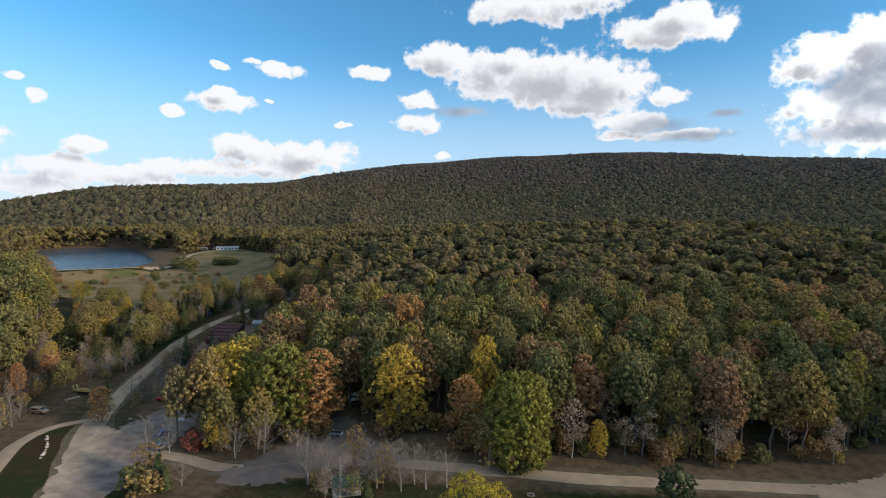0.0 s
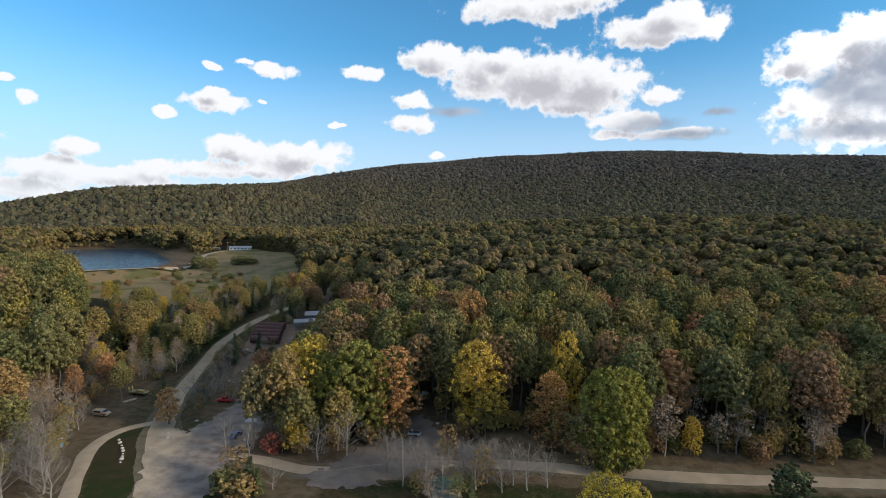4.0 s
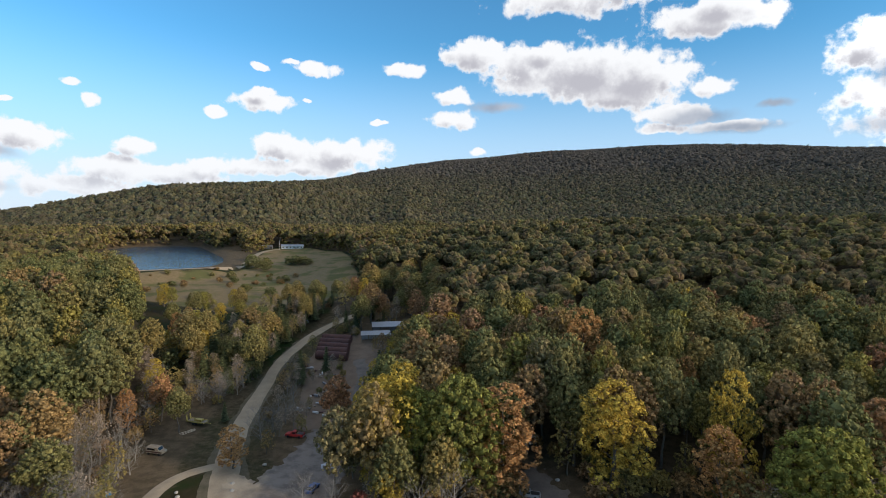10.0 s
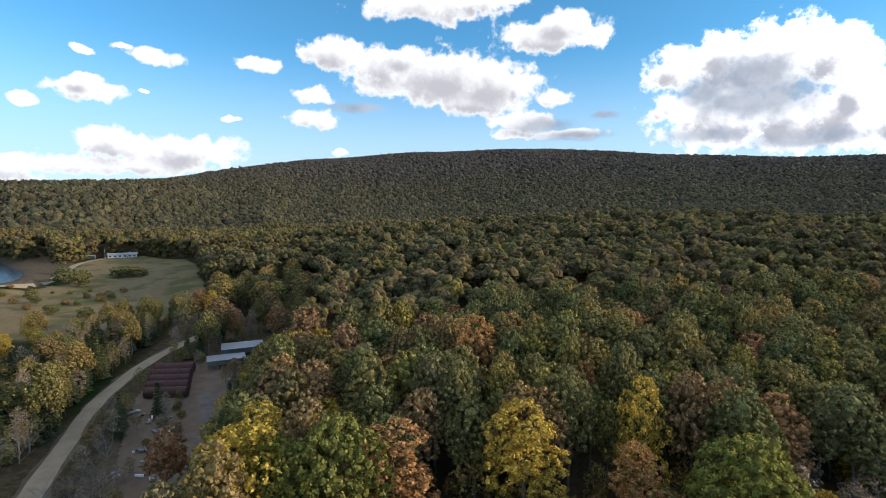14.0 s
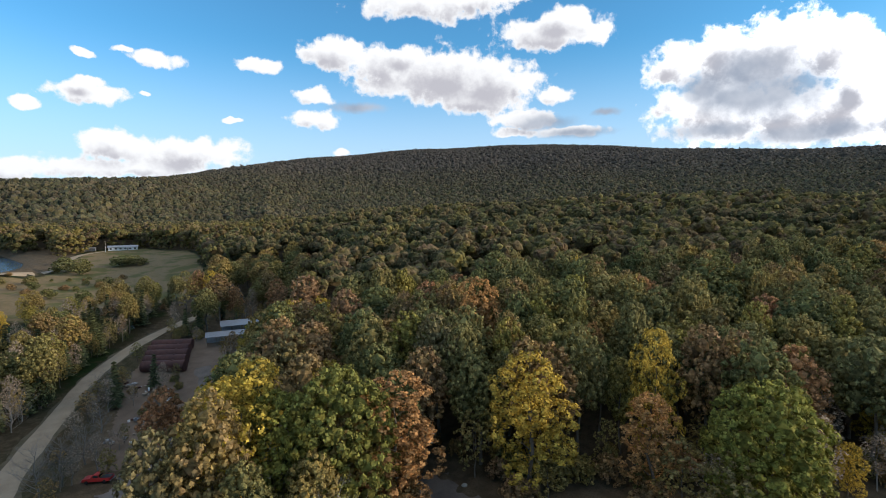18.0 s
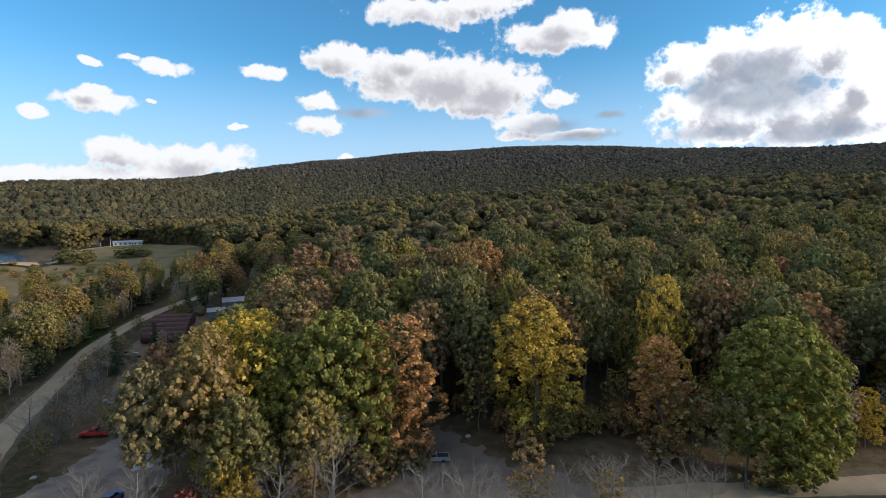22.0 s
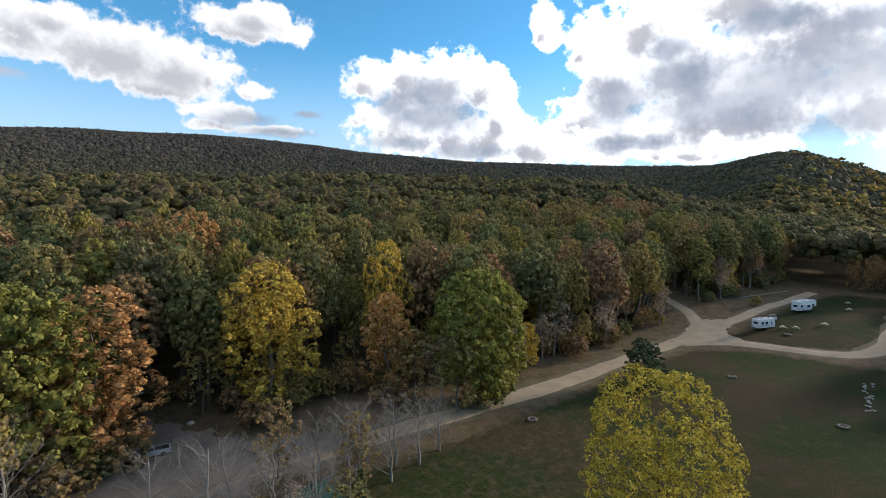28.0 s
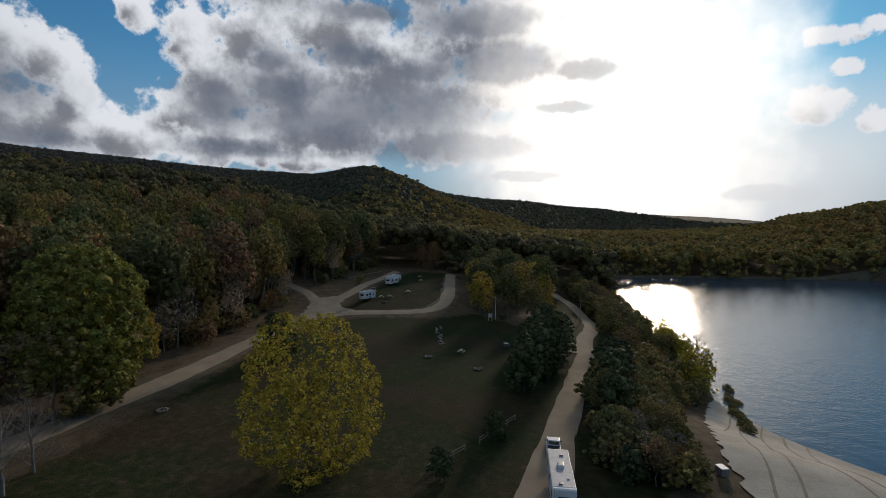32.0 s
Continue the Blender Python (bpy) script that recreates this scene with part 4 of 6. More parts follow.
# trees that stand out
plant("fresh_tree", 20, 128, 1.12, 1.0)
plant("yellow_tree", -13, 146, 1.25, 1.18, label="large yellow-leaved tree at the forest edge")
plant("orange_tree", -37.5, 147, 1.2, 1.5, label="tall rusty orange tree beside the pull-out")
for _x, _y, _k, _s in ((-40.5, 144, "scrub_tree", .8), (-35.5, 145, "bush", 1.2), (-39, 143.5, "bush", 1.0), (-42.5, 142, "bush", 1.3), (-36, 148.5, "orange_tree", .55), (-10.5, 143, "scrub_tree", .7), (-15.5, 143.5, "bush", 1.1), (6, 136.5, "bush", 1.1), (22.5, 125, "bush", .9), (17, 125.5, "bush", .8)):
    plant(_k, _x, _y, _s, 1.2)
plant("orange_tree", 7.5, 139, .95, 1.2, label="orange and yellow tree beside the dirt road")
plant("yellow_tree", 13.6, 147, 1.35, .7, label="slender tall yellow tree at the forest edge")
plant("scrub_tree", 10, 134, 1.1, 1.3)
plant("faded_tree", 13.5, 131, .8, 1.1)
plant("scrub_tree", 13.5, 126.5, 1.2, 1.2, label="slender pale green tree beside the round tree")
plant("russet_oak_tree", 42, 143, 1.05, 1.0)
plant("faded_tree", 36, 133, 1.0, 1.2)
plant("yellow_tree", 43, 133, .5, .9, label="small golden tree beside the dirt road")
plant("orange_tree", -12.5, 184, 1.42, 1.0, label="bright orange tree standing among tall oaks")
plant("fresh_tree", -47, 146, 1.2, .95, label="dense green tree between parking lot and pull-out")
plant("fresh_tree", -56, 147, 1.05, .9, label="tall green tree between parking lot and pull-out")
plant("yellow_tree", -63, 147, 1.3, 1.2)
plant("yellow_tree", -67, 153, 1.15, 1.1)
plant("yellow_tree", -62, 160, 1.2, 1.1)
plant("russet_oak_tree", -83, 171, .75, 1.0, label="bronze-leaved tree beside the storage yard")
plant("yellow_tree", -62, 136, .6, 1.1)
plant("bare_tree", -48, 134, 1.0, 1.2)
plant("bare_tree", -55, 132, .8, 1.1)
plant("red_bush", -68, 135, 1.2, 1.2)
plant("bare_tree", -73, 132, .8, .9)
plant("bare_tree", -79, 132, .8, 1.0)
plant("orange_tree", -102.5, 148.5, .52, 1.5, label="small orange tree on the grass beside the road")
plant("bare_tree", -102, 163, .85, 1.0)
plant("bare_tree", -100.5, 168, .8, 1.0)
plant("pine_tree", -118, 174.5, .4, 1.0)
for _x, _y, _s in ((-32, 119, .95), (-26.5, 115.5, .9), (-15, 118, .85), (-12, 121, .85), (-6, 120, .8), (-36, 125, .8), (-9, 117, .75), (-18, 121, .8), (-3, 118, .8), (-29, 122, .8), (-11.5, 124, .7), (2, 119, .7), (-23, 113, .9)):
    plant("bare_tree", _x, _y, _s, 1.2)
plant("scrub_tree", -21.5, 125, .95, 1.0)
plant("scrub_tree", -13.5, 118.5, .8, 1.1)
for _x, _y, _k, _s, _w in ((-67, 116, "pine_tree", .55, 1.2), (-70.5, 118.5, "scrub_tree", .75, 1.4), (-64.5, 115, "pine_tree", .42, 1.2), (-71.5, 115, "shrub", 1.1, 1.3), (-62, 117.5, "bare_tree", .55, 1.1), (-74, 120.5, "faded_tree", .5, 1.2), (-68, 112, "shrub", 1.2, 1.3),
                           (-26, 111.5, "faded_tree", .5, 1.2), (-19.5, 112, "scrub_tree", .55, 1.2), (-16.5, 113, "pine_tree", .4, 1.1), (-28.5, 114, "scrub_tree", .5, 1.2)):
    plant(_k, _x, _y, _s, _w)
for _x, _y, _k, _s in ((-100, 176, "bare_tree", .7), (-105.5, 184, "faded_tree", .5), (-108.5, 196, "scrub_tree", .6), (-106, 201, "faded_tree", .55), (-111, 208, "bare_tree", .6), (-108, 215, "scrub_tree", .5), (-103, 190, "bare_tree", .6), (-98, 158, "scrub_tree", .5), (-96, 172, "faded_tree", .5), (-112, 236, "scrub_tree", .5)):
    plant(_k, _x, _y, _s, 1.15)
for _x, _y, _k, _s in ((-73.5, 172, "yellow_tree", .8), (-71, 183, "olive_tree", .75), (-75, 190, "yellow_tree", .7), (-70.5, 199, "yellow_tree", .8), (-76.5, 180, "scrub_tree", .9), (-72, 208, "olive_tree", .7), (-79, 184, "faded_tree", .5)):
    plant(_k, _x, _y, _s, 1.0)
plant("lime_tree", 6.6, 87.0, .94, 1.06)
plant("cedar_tree", 54, 110, 1.0, 1.35, label="dark dense cedar beside the field")
plant("scrub_tree", -113, 292, 1.4, 1.0, label="pale yellow roadside tree above the storage yard")
plant("yellow_tree", -105, 300, .8, .8)
for _x, _y, _s in ((-112, 115, 1.0), (-108, 109, .95), (-118, 117, .9), (-115, 107, 1.0), (-123, 121, .8), (-128, 113, .9), (-104, 106, .8)):
    plant("bare_tree", _x, _y, _s, 1.1)

# ---------------------------------------------------------------- made things
def paint(name, colour, rough=0.45, metal=0.0, dirt=0.35):
    d = tuple(c * (1 - dirt) for c in colour)
    return surface(name, d, colour, 1.3, rough, metal, 0.08, 9)


WHITE_PAINT = paint("white_paint", (.78, .78, .77), .4, 0, .12)
SILVER_PAINT = paint("silver_paint", (.36, .37, .39), .35, .3, .2)
RED_PAINT = paint("red_paint", (.55, .035, .03), .4, 0, .25)
BLUE_PAINT = paint("blue_paint", (.03, .09, .28), .4, 0, .25)
GREY_PAINT = paint("grey_paint", (.22, .23, .25), .4, .2, .25)
BLACK_PAINT = paint("black_paint", (.03, .03, .032), .5, 0, .3)
YELLOW_PAINT = paint("yellow_paint", (.46, .36, .10), .5, 0, .25)
TOILET_BLUE = paint("toilet_blue_plastic", (.02, .17, .42), .5, 0, .15)
TEAL_ROOF = paint("teal_roof_paint", (.016, .085, .070), .55, .1, .4)
ROOF_METAL = paint("grey_sheet_roof", (.40, .42, .46), .45, .5, .25)
RUST = surface("rusty_red_steel", (.050, .021, .019), (.105, .042, .034), .8, .75, .2, .4, 7)
RUBBER = surface("tyre_rubber", (.02, .02, .02), (.04, .04, .04), 4, .9)
CHROME = surface("dull_chrome", (.55, .55, .56), (.7, .7, .7), 3, .3, 1.0, 0)
WOOD = surface("weathered_wood", (.22, .17, .12), (.36, .30, .23), 2.5, .85, 0, .5, 18)
PALE_WOOD = surface("pale_new_wood", (.45, .38, .28), (.58, .50, .39), 2.5, .8, 0, .4, 18)
LOG = surface("fallen_log", (.20, .165, .13), (.34, .29, .24), 1.5, .9, 0, .7, 9)
STONE = surface("pale_boulder", (.27, .25, .22), (.42, .40, .36), 1.2, .9, 0, .8, 7)
CONCRETE = surface("concrete", (.36, .35, .33), (.48, .47, .44), .8, .9, 0, .4, 12)
GALV = surface("galvanised_steel", (.45, .46, .47), (.6, .6, .61), 2, .45, .8, .1)
LAMP_RED = paint("red_lens", (.45, .02, .02), .2, 0, .1)
LAMP_CLEAR = paint("clear_lens", (.75, .75, .72), .15, 0, .1)
BLUE_TARP = surface("blue_tarpaulin", (.05, .13, .36), (.10, .22, .50), 1.5, .5, 0, .6, 6)
GREY_TARP = surface("grey_tarpaulin", (.30, .31, .34), (.45, .46, .50), 1.5, .55, 0, .6, 6)


def glass_material():
    m, n, b, o = material("dark_window_glass", 0.06)
    b.inputs["Base Color"].default_value = (.02, .025, .03, 1)
    b.inputs["Specular IOR Level"].default_value = .7
    return m


GLASS = glass_material()


def box(size, at=(0, 0, 0), bevel=0.02, turn=(0, 0, 0)):
    """A bevelled block resting with its middle at a place."""
    bm = bmesh.new()
    bmesh.ops.create_cube(bm, size=1.0)
    bmesh.ops.scale(bm, vec=size, verts=bm.verts)
    if bevel:
        bmesh.ops.bevel(bm, geom=bm.edges[:], offset=min(bevel, min(size) * .45), segments=2, affect="EDGES", profile=.7)
    bmesh.ops.transform(bm, matrix=pose(*at, *turn), verts=bm.verts)
    return bm


def rod(r, length, at=(0, 0, 0), turn=(0, 0, 0), sides=14, r2=None, bevel=0.0):
    bm = bmesh.new()
    bmesh.ops.create_cone(bm, cap_ends=True, segments=sides, radius1=r, radius2=r if r2 is None else r2, depth=length)
    if bevel:
        rim = [e for e in bm.edges if len(e.link_faces) == 2 and any(len(f.verts) > 4 for f in e.link_faces)]
        bmesh.ops.bevel(bm, geom=rim, offset=bevel, segments=2, affect="EDGES", profile=.6)
    bmesh.ops.transform(bm, matrix=pose(*at, *turn), verts=bm.verts)
    return bm


def profile(points, width, taper=0.0, bevel=0.05):
    """A side outline (x, z) drawn out across a width; taper narrows it towards the top."""
    bm = bmesh.new()
    top = max(z for _, z in points)
    low = min(z for _, z in points)
    sides = []
    for s in (-1, 1):
        sides.append([bm.verts.new((x, s * (width / 2 - taper * (z - low) / max(.01, top - low)), z)) for x, z in points])
    n = len(points)
    bm.faces.new(list(reversed(sides[0])))
    bm.faces.new(sides[1])
    for i in range(n):
        j = (i + 1) % n
        bm.faces.new((sides[0][i], sides[0][j], sides[1][j], sides[1][i]))
    bmesh.ops.recalc_face_normals(bm, faces=bm.faces)
    if bevel:
        bmesh.ops.bevel(bm, geom=bm.edges[:], offset=bevel, segments=2, affect="EDGES", profile=.6)
    return bm


def thing(name, x, y, turn, label, category, group="", z=None):
    e = new(name)
    e.empty_display_size = .3
    e.matrix_basis = pose(x, y, H(x, y) + 0.06 if z is None else z, 0, 0, turn)
    return tagged(e, label, category, group)


def wheels(parent, places, r=.36, w=.25):
    for x, y in places:
        t = part("wheel", rod(r * .62, w * .9, (x, y, r), (90, 0, 0), 16, bevel=.02), CHROME, parent)
        part("tyre", rod(r, w, (x, y, r), (90, 0, 0), 20, bevel=.05), RUBBER, t)


def pickup(x, y, turn, mat, label, bed=BLACK_PAINT, size=1.0):
    """Pickup truck with its nose to +x."""
    e = thing("pickup_truck", x, y, turn, label, "pickup truck")
    part("body", profile([(-2.65, .45), (-2.65, 1.02), (-.55, 1.05), (.95, 1.07), (2.3, 1.0), (2.6, .85), (2.65, .45)], 1.86, .06), mat, e)
    part("cab", profile([(-.62, 1.0), (-.50, 1.72), (.45, 1.74), (1.12, 1.04)], 1.74, .14, .06), mat, e)
    for s in (-1, 1):
        part("side_window", box((.95, .03, .42), (.02, s * .80, 1.38), .01, (s * 11, 0, 0)), GLASS, e)
        part("door", box((1.05, .03, .5), (.1, s * .925, .78), .015), mat, e)
        part("mirror", box((.1, .22, .16), (.75, s * 1.04, 1.16), .03), BLACK_PAINT, e)
        part("headlight", box((.06, .34, .18), (2.62, s * .68, .78), .02), LAMP_CLEAR, e)
        part("tail_light", box((.06, .14, .34), (-2.66, s * .82, .8), .02), LAMP_RED, e)
        part("bed_rail", box((2.0, .10, .08), (-1.58, s * .86, 1.09), .02), mat, e)
    part("windscreen", box((.04, 1.42, .74), (.80, 0, 1.40), .01, (0, -44, 0)), GLASS, e)
    part("rear_window", box((.03, 1.3, .38), (-.585, 0, 1.42), .01, (0, 9, 0)), GLASS, e)
    part("bed_liner", box((1.95, 1.6, .05), (-1.58, 0, 1.055), .01), bed, e, "dark open load bed")
    part("tailgate", box((.06, 1.62, .52), (-2.68, 0, .80), .02), WHITE_PAINT if mat is SILVER_PAINT else mat, e)
    part("bumper", box((.16, 1.8, .2), (2.7, 0, .5), .04), CHROME, e)
    part("bumper", box((.16, 1.8, .2), (-2.75, 0, .5), .04), CHROME, e)
    wheels(e, [(1.65, .84), (1.65, -.84), (-1.65, .84), (-1.65, -.84)])
    e.scale = (size,) * 3
    return e


def car(x, y, turn, mat, label):
    e = thing("car", x, y, turn, label, "car")
    part("body", profile([(-2.15, .4), (-2.2, .92), (-1.3, .98), (.9, .96), (2.05, .82), (2.2, .45)], 1.76, .05), mat, e)
    part("cabin", profile([(-1.75, .95), (-1.15, 1.42), (.25, 1.45), (1.05, .95)], 1.55, .14, .06), GLASS, e)
    part("roof", box((1.3, 1.2, .06), (-.45, 0, 1.45), .03), mat, e)
    for s in (-1, 1):
        part("headlight", box((.06, .3, .14), (2.14, s * .62, .7), .02), LAMP_CLEAR, e)
        part("tail_light", box((.06, .3, .14), (-2.2, s * .62, .78), .02), LAMP_RED, e)
        part("mirror", box((.1, .18, .13), (.7, s * .95, 1.0), .03), mat, e)
    wheels(e, [(1.35, .8), (1.35, -.8), (-1.35, .8), (-1.35, -.8)], .32, .22)
    return e


def trailer(x, y, turn, length, tall, label, slide=False, fifth=False):
    """Camping trailer with its hitch to +x."""
    e = thing("camping_trailer", x, y, turn, label, "camping trailer")
    h, L = tall, length / 2
    if fifth:
        pts = [(-L, .55), (-L, h - .12), (-L + .15, h), (L - .9, h), (L - .2, h - .5), (L - .1, 1.55), (L - 2.4, 1.45), (L - 2.5, .55)]
    else:
        pts = [(-L, .55), (-L, h - .15), (-L + .2, h), (L - .5, h), (L - .12, h - .4), (L, 1.3), (L - .15, .55)]
    part("body", profile(pts, 2.45, 0, .06), WHITE_PAINT, e)
    for s in (-1, 1):
        part("stripe", box((length * .8, .012, .16), (-length * .05, s * 1.235, 1.2), 0), GREY_PAINT, e)
        for i in range(3):
            w = part("window", box((.95, .03, .6), (-L + 1.3 + i * (length - 3.2) / 2, s * 1.24, 1.95), .02), GLASS, e)
            part("frame", box((1.03, .02, .68), (-L + 1.3 + i * (length - 3.2) / 2, s * 1.232, 1.95), .02), BLACK_PAINT, w)
        wheels(e, [(-.75, s * 1.1), (.05, s * 1.1)], .34, .22)
        part("fender", box((1.75, .12, .1), (-.35, s * 1.24, .78), .03), GREY_PAINT, e)
    d = part("door", box((.68, .03, 1.75), (L * .35, -1.245, 1.55), .02), WHITE_PAINT, e)
    part("handle", box((.06, .05, .14), (L * .35 - .25, -1.27, 1.45), .01), CHROME, d)
    part("rear_window", box((.03, 1.3, .6), (-L - .005, 0, 2.0), .02), GLASS, e)
    for s in (-1, 1):
        part("tail_light", box((.04, .14, .3), (-L - .01, s * 1.05, 1.0), .02), LAMP_RED, e)
    part("roof_membrane", box((length - 1.5, 2.3, .03), (-.3, 0, h + .012), .01), GREY_TARP, e, "pale grey roof membrane")
    u = part("air_conditioner", box((1.05, .7, .32), (-.1, 0, h + .17), .08), WHITE_PAINT, e)
    part("grille", box((.9, .5, .03), (-.1, 0, h + .335), .01), GREY_PAINT, u)
    for k, px in enumerate((-L + 1.0, L * .5)):
        part("roof_vent", box((.4, .4, .14), (px, .3 * (-1) ** k, h + .08), .04), GREY_PAINT, e)
    part("roof_vent", box((.25, .25, .12), (-L + 2.2, -.6, h + .07), .03), WHITE_PAINT, e)
    if slide:
        sl = part("slide_out", box((2.9, .7, 1.75), (-.9, -1.5, 1.75), .05), WHITE_PAINT, e)
        part("window", box((1.6, .03, .7), (-.9, -1.86, 1.95), .02), GLASS, sl)
    if not fifth:
        part("hitch", box((1.1, .12, .12), (L + .45, 0, .55), .03), BLACK_PAINT, e)
        part("gas_bottle", rod(.16, .55, (L + .25, .2, .85), (0, 0, 0), 14, bevel=.06), WHITE_PAINT, e)
        part("jack", rod(.04, .6, (L + .85, 0, .3)), GALV, e)
    part("bumper", box((.14, 2.3, .14), (-L - .1, 0, .55), .03), BLACK_PAINT, e)
    for s in (-.22, .22):
        part("ladder_rail", rod(.02, h - .8, (-L - .08, .8 + s, .9 + (h - .8) / 2)), GALV, e)
    for k in range(6):
        part("ladder_rung", rod(.015, .44, (-L - .08, .8, 1.1 + k * .33), (90, 0, 0), 8), GALV, e)
    return e


def picnic_table(x, y, turn, label="weathered wooden picnic table on the grass", mat=PALE_WOOD):
    e = thing("picnic_table", x, y, turn, label, "picnic table", "picnic tables")
    for k in range(5):
        part("plank", box((1.85, .135, .045), (0, -.3 + k * .15, .75), .008), mat, e)
    for s in (-1, 1):
        b = part("bench", box((1.85, .25, .045), (0, s * .68, .44), .008), mat, e)
        for q in (-.62, .62):
            part("leg", box((.09, .05, .9), (q, s * .38, .38), .006, (s * 34, 0, 0)), WOOD, e)
    for q in (-.62, .62):
        part("brace", box((.05, 1.5, .1), (q, 0, .39), .006), WOOD, e)
        part("brace", box((.05, .7, .09), (q, 0, .69), .006), WOOD, e)
    return e


def rock(name, x, y, size, seed, label, group, mat=STONE):
    rng = np.random.RandomState(seed)
    bm = bmesh.new()
    bmesh.ops.create_icosphere(bm, subdivisions=2, radius=1)
    for v in bm.verts:
        k = 1 + .22 * noise.noise(v.co * 1.3 + Vector((seed, 0, 0)))
        v.co = Vector((v.co.x * size * k * 1.2, v.co.y * size * k, v.co.z * size * k * .75))
    me = bpy.data.meshes.new(name)
    bm.to_mesh(me)
    me.materials.append(mat)
    ob = new(name, me)
    ob.matrix_basis = pose(x, y, H(x, y) + size * .35, 0, 0, rng.uniform(0, 360))
    return tagged(ob, label, "boulder", group)


def toilet(x, y, turn):
    e = thing("portable_toilet", x, y, turn, "blue plastic portable toilet beside the lane", "toilet")
    part("cabin", box((1.12, 1.12, 2.0), (0, 0, 1.08), .05), TOILET_BLUE, e)
    d = part("door", box((.03, .75, 1.8), (.565, 0, 1.08), .03), TOILET_BLUE, e)
    part("latch", box((.05, .08, .16), (.59, .28, 1.1), .01), GREY_PAINT, d)
    part("roof", profile([(-.62, 2.06), (-.5, 2.2), (0, 2.28), (.5, 2.2), (.62, 2.06)], 1.22, .1, .03), WHITE_PAINT, e, "white translucent domed roof")
    part("vent_pipe", rod(.05, .5, (-.4, .4, 2.4)), GREY_PAINT, e)
    part("skid", box((1.3, .12, .1), (0, .4, .05), .02), GREY_PAINT, e)
    part("skid", box((1.3, .12, .1), (0, -.4, .05), .02), GREY_PAINT, e)


def pavilion(x, y, turn):
    e = thing("picnic_pavilion", x, y, turn, "small open pavilion with a teal green metal roof", "pavilion")
    L, W, h = 3.4, 2.8, 2.4
    for s in (-1, 1):
        r = part("roof", box((2 * L, W * 1.14, .07), (0, s * W * .52, h + .62), .01, (-s * 22, 0, 0)), TEAL_ROOF, e)
        for k in range(12):
            part("roof_rib", box((.05, W * 1.13, .05), (-L + .35 + k * .7, s * W * .52, h + .67), .01, (-s * 22, 0, 0)), TEAL_ROOF, r)
    part("ridge_cap", box((2 * L, .35, .08), (0, 0, h + 1.32), .03), TEAL_ROOF, e)
    for i in (-1, 0, 1):
        for s in (-1, 1):
            part("post", box((.16, .16, h), (i * (L - .4), s * (W - .5), h / 2), .02), WOOD, e)
    for s in (-1, 1):
        part("beam", box((2 * L - .3, .14, .24), (0, s * (W - .5), h + .02), .02), WOOD, e)
    part("slab", box((2 * L - .2, 2 * W - .5, .12), (0, 0, .03), .03), CONCRETE, e)
    return e


def tank(x, y, turn, length, r, z=None):
    e = thing("steel_tank", x, y, turn, "long rust-red steel tank lying on the ground", "tank", "rusty tanks", z)
    part("shell", rod(r, length, (0, 0, r), (0, 90, 0), 28, bevel=.25), RUST, e)
    for k in range(5):
        part("band", rod(r + .04, .12, (-length * .42 + k * length * .21, 0, r), (0, 90, 0), 28), RUST, e)
    for s in (-1, 1):
        part("cradle", box((.4, r * 1.6, .35), (s * length * .3, 0, .12), .04), WOOD, e)
    part("hatch", rod(.35, .25, (length * .2, 0, 2 * r + .05), (0, 0, 0), 16, bevel=.04), RUST, e)
    return e


def open_shed(x, y, turn, L, W, h, label):
    e = thing("storage_shed", x, y, turn, label, "shed")
    r = part("roof", box((L, W, .06), (0, 0, h + .3), .01, (6, 0, 0)), ROOF_METAL, e, "grey corrugated sheet roof")
    n = int(L / .9)
    for k in range(n):
        part("roof_rib", box((.06, W, .05), (-L / 2 + .45 + k * .9, 0, h + .35), .01, (6, 0, 0)), ROOF_METAL, r)
    for i in range(5):
        for s in (-1, 1):
            part("post", box((.16, .16, h + s * .2), (-L / 2 + .4 + i * (L - .8) / 4, s * (W / 2 - .3), (h + s * .2) / 2), .01), WOOD, e)
    part("back_wall", box((L - .4, .08, h), (0, W / 2 - .2, h / 2), .01), ROOF_METAL, e)
    part("side_wall", box((.08, W - .6, h), (L / 2 - .3, 0, h / 2), .01), ROOF_METAL, e)
    return e


def heap(x, y, seed, kind, label, n=9):
    """A scatter of scrap: each piece a part of the heap."""
    rng = random.Random(seed)
    e = thing("scrap_heap", x, y, rng.uniform(0, 360), label, "scrap", "scrap in the yard")
    for i in range(n):
        m = rng.choice((WHITE_PAINT, GREY_PAINT, WOOD, RUST, LOG, GALV))
        s = (rng.uniform(.5, 2.6), rng.uniform(.25, .9), rng.uniform(.1, .6))
        part("scrap_piece", box(s, (rng.uniform(-3, 3), rng.uniform(-2, 2), s[2] / 2 + .02 + .1 * i / n), .03, (rng.uniform(-4, 4), rng.uniform(-4, 4), rng.uniform(0, 180))), m, e)


# the valley road and the parking lot
toilet(-120.3, 130.5, -50)
for _i, (_x, _y) in enumerate(((-108.6, 135.4), (-107.2, 133.6), (-105.8, 132), (-104.6, 130.4), (-103.5, 128.9), (-102.6, 127.4), (-101.8, 125.9), (-101.2, 124.6), (-100.6, 123.2))):
    rock("boulder", _x, _y, .38 + .12 * math.sin(_i * 2.1), 40 + _i, "pale boulder edging the grass island", "border stones")
for _i, (_x, _y) in enumerate(((-97.5, 138.5), (-99, 141.5), (-23.9, 151.4), (-96, 152))):
    rock("boulder", _x, _y, .5, 60 + _i, "pale boulder lying beside the road", "loose stones")
pickup(-94.5, 168.6, 175, RED_PAINT, "red pickup truck with a black bed beside the parking lot")
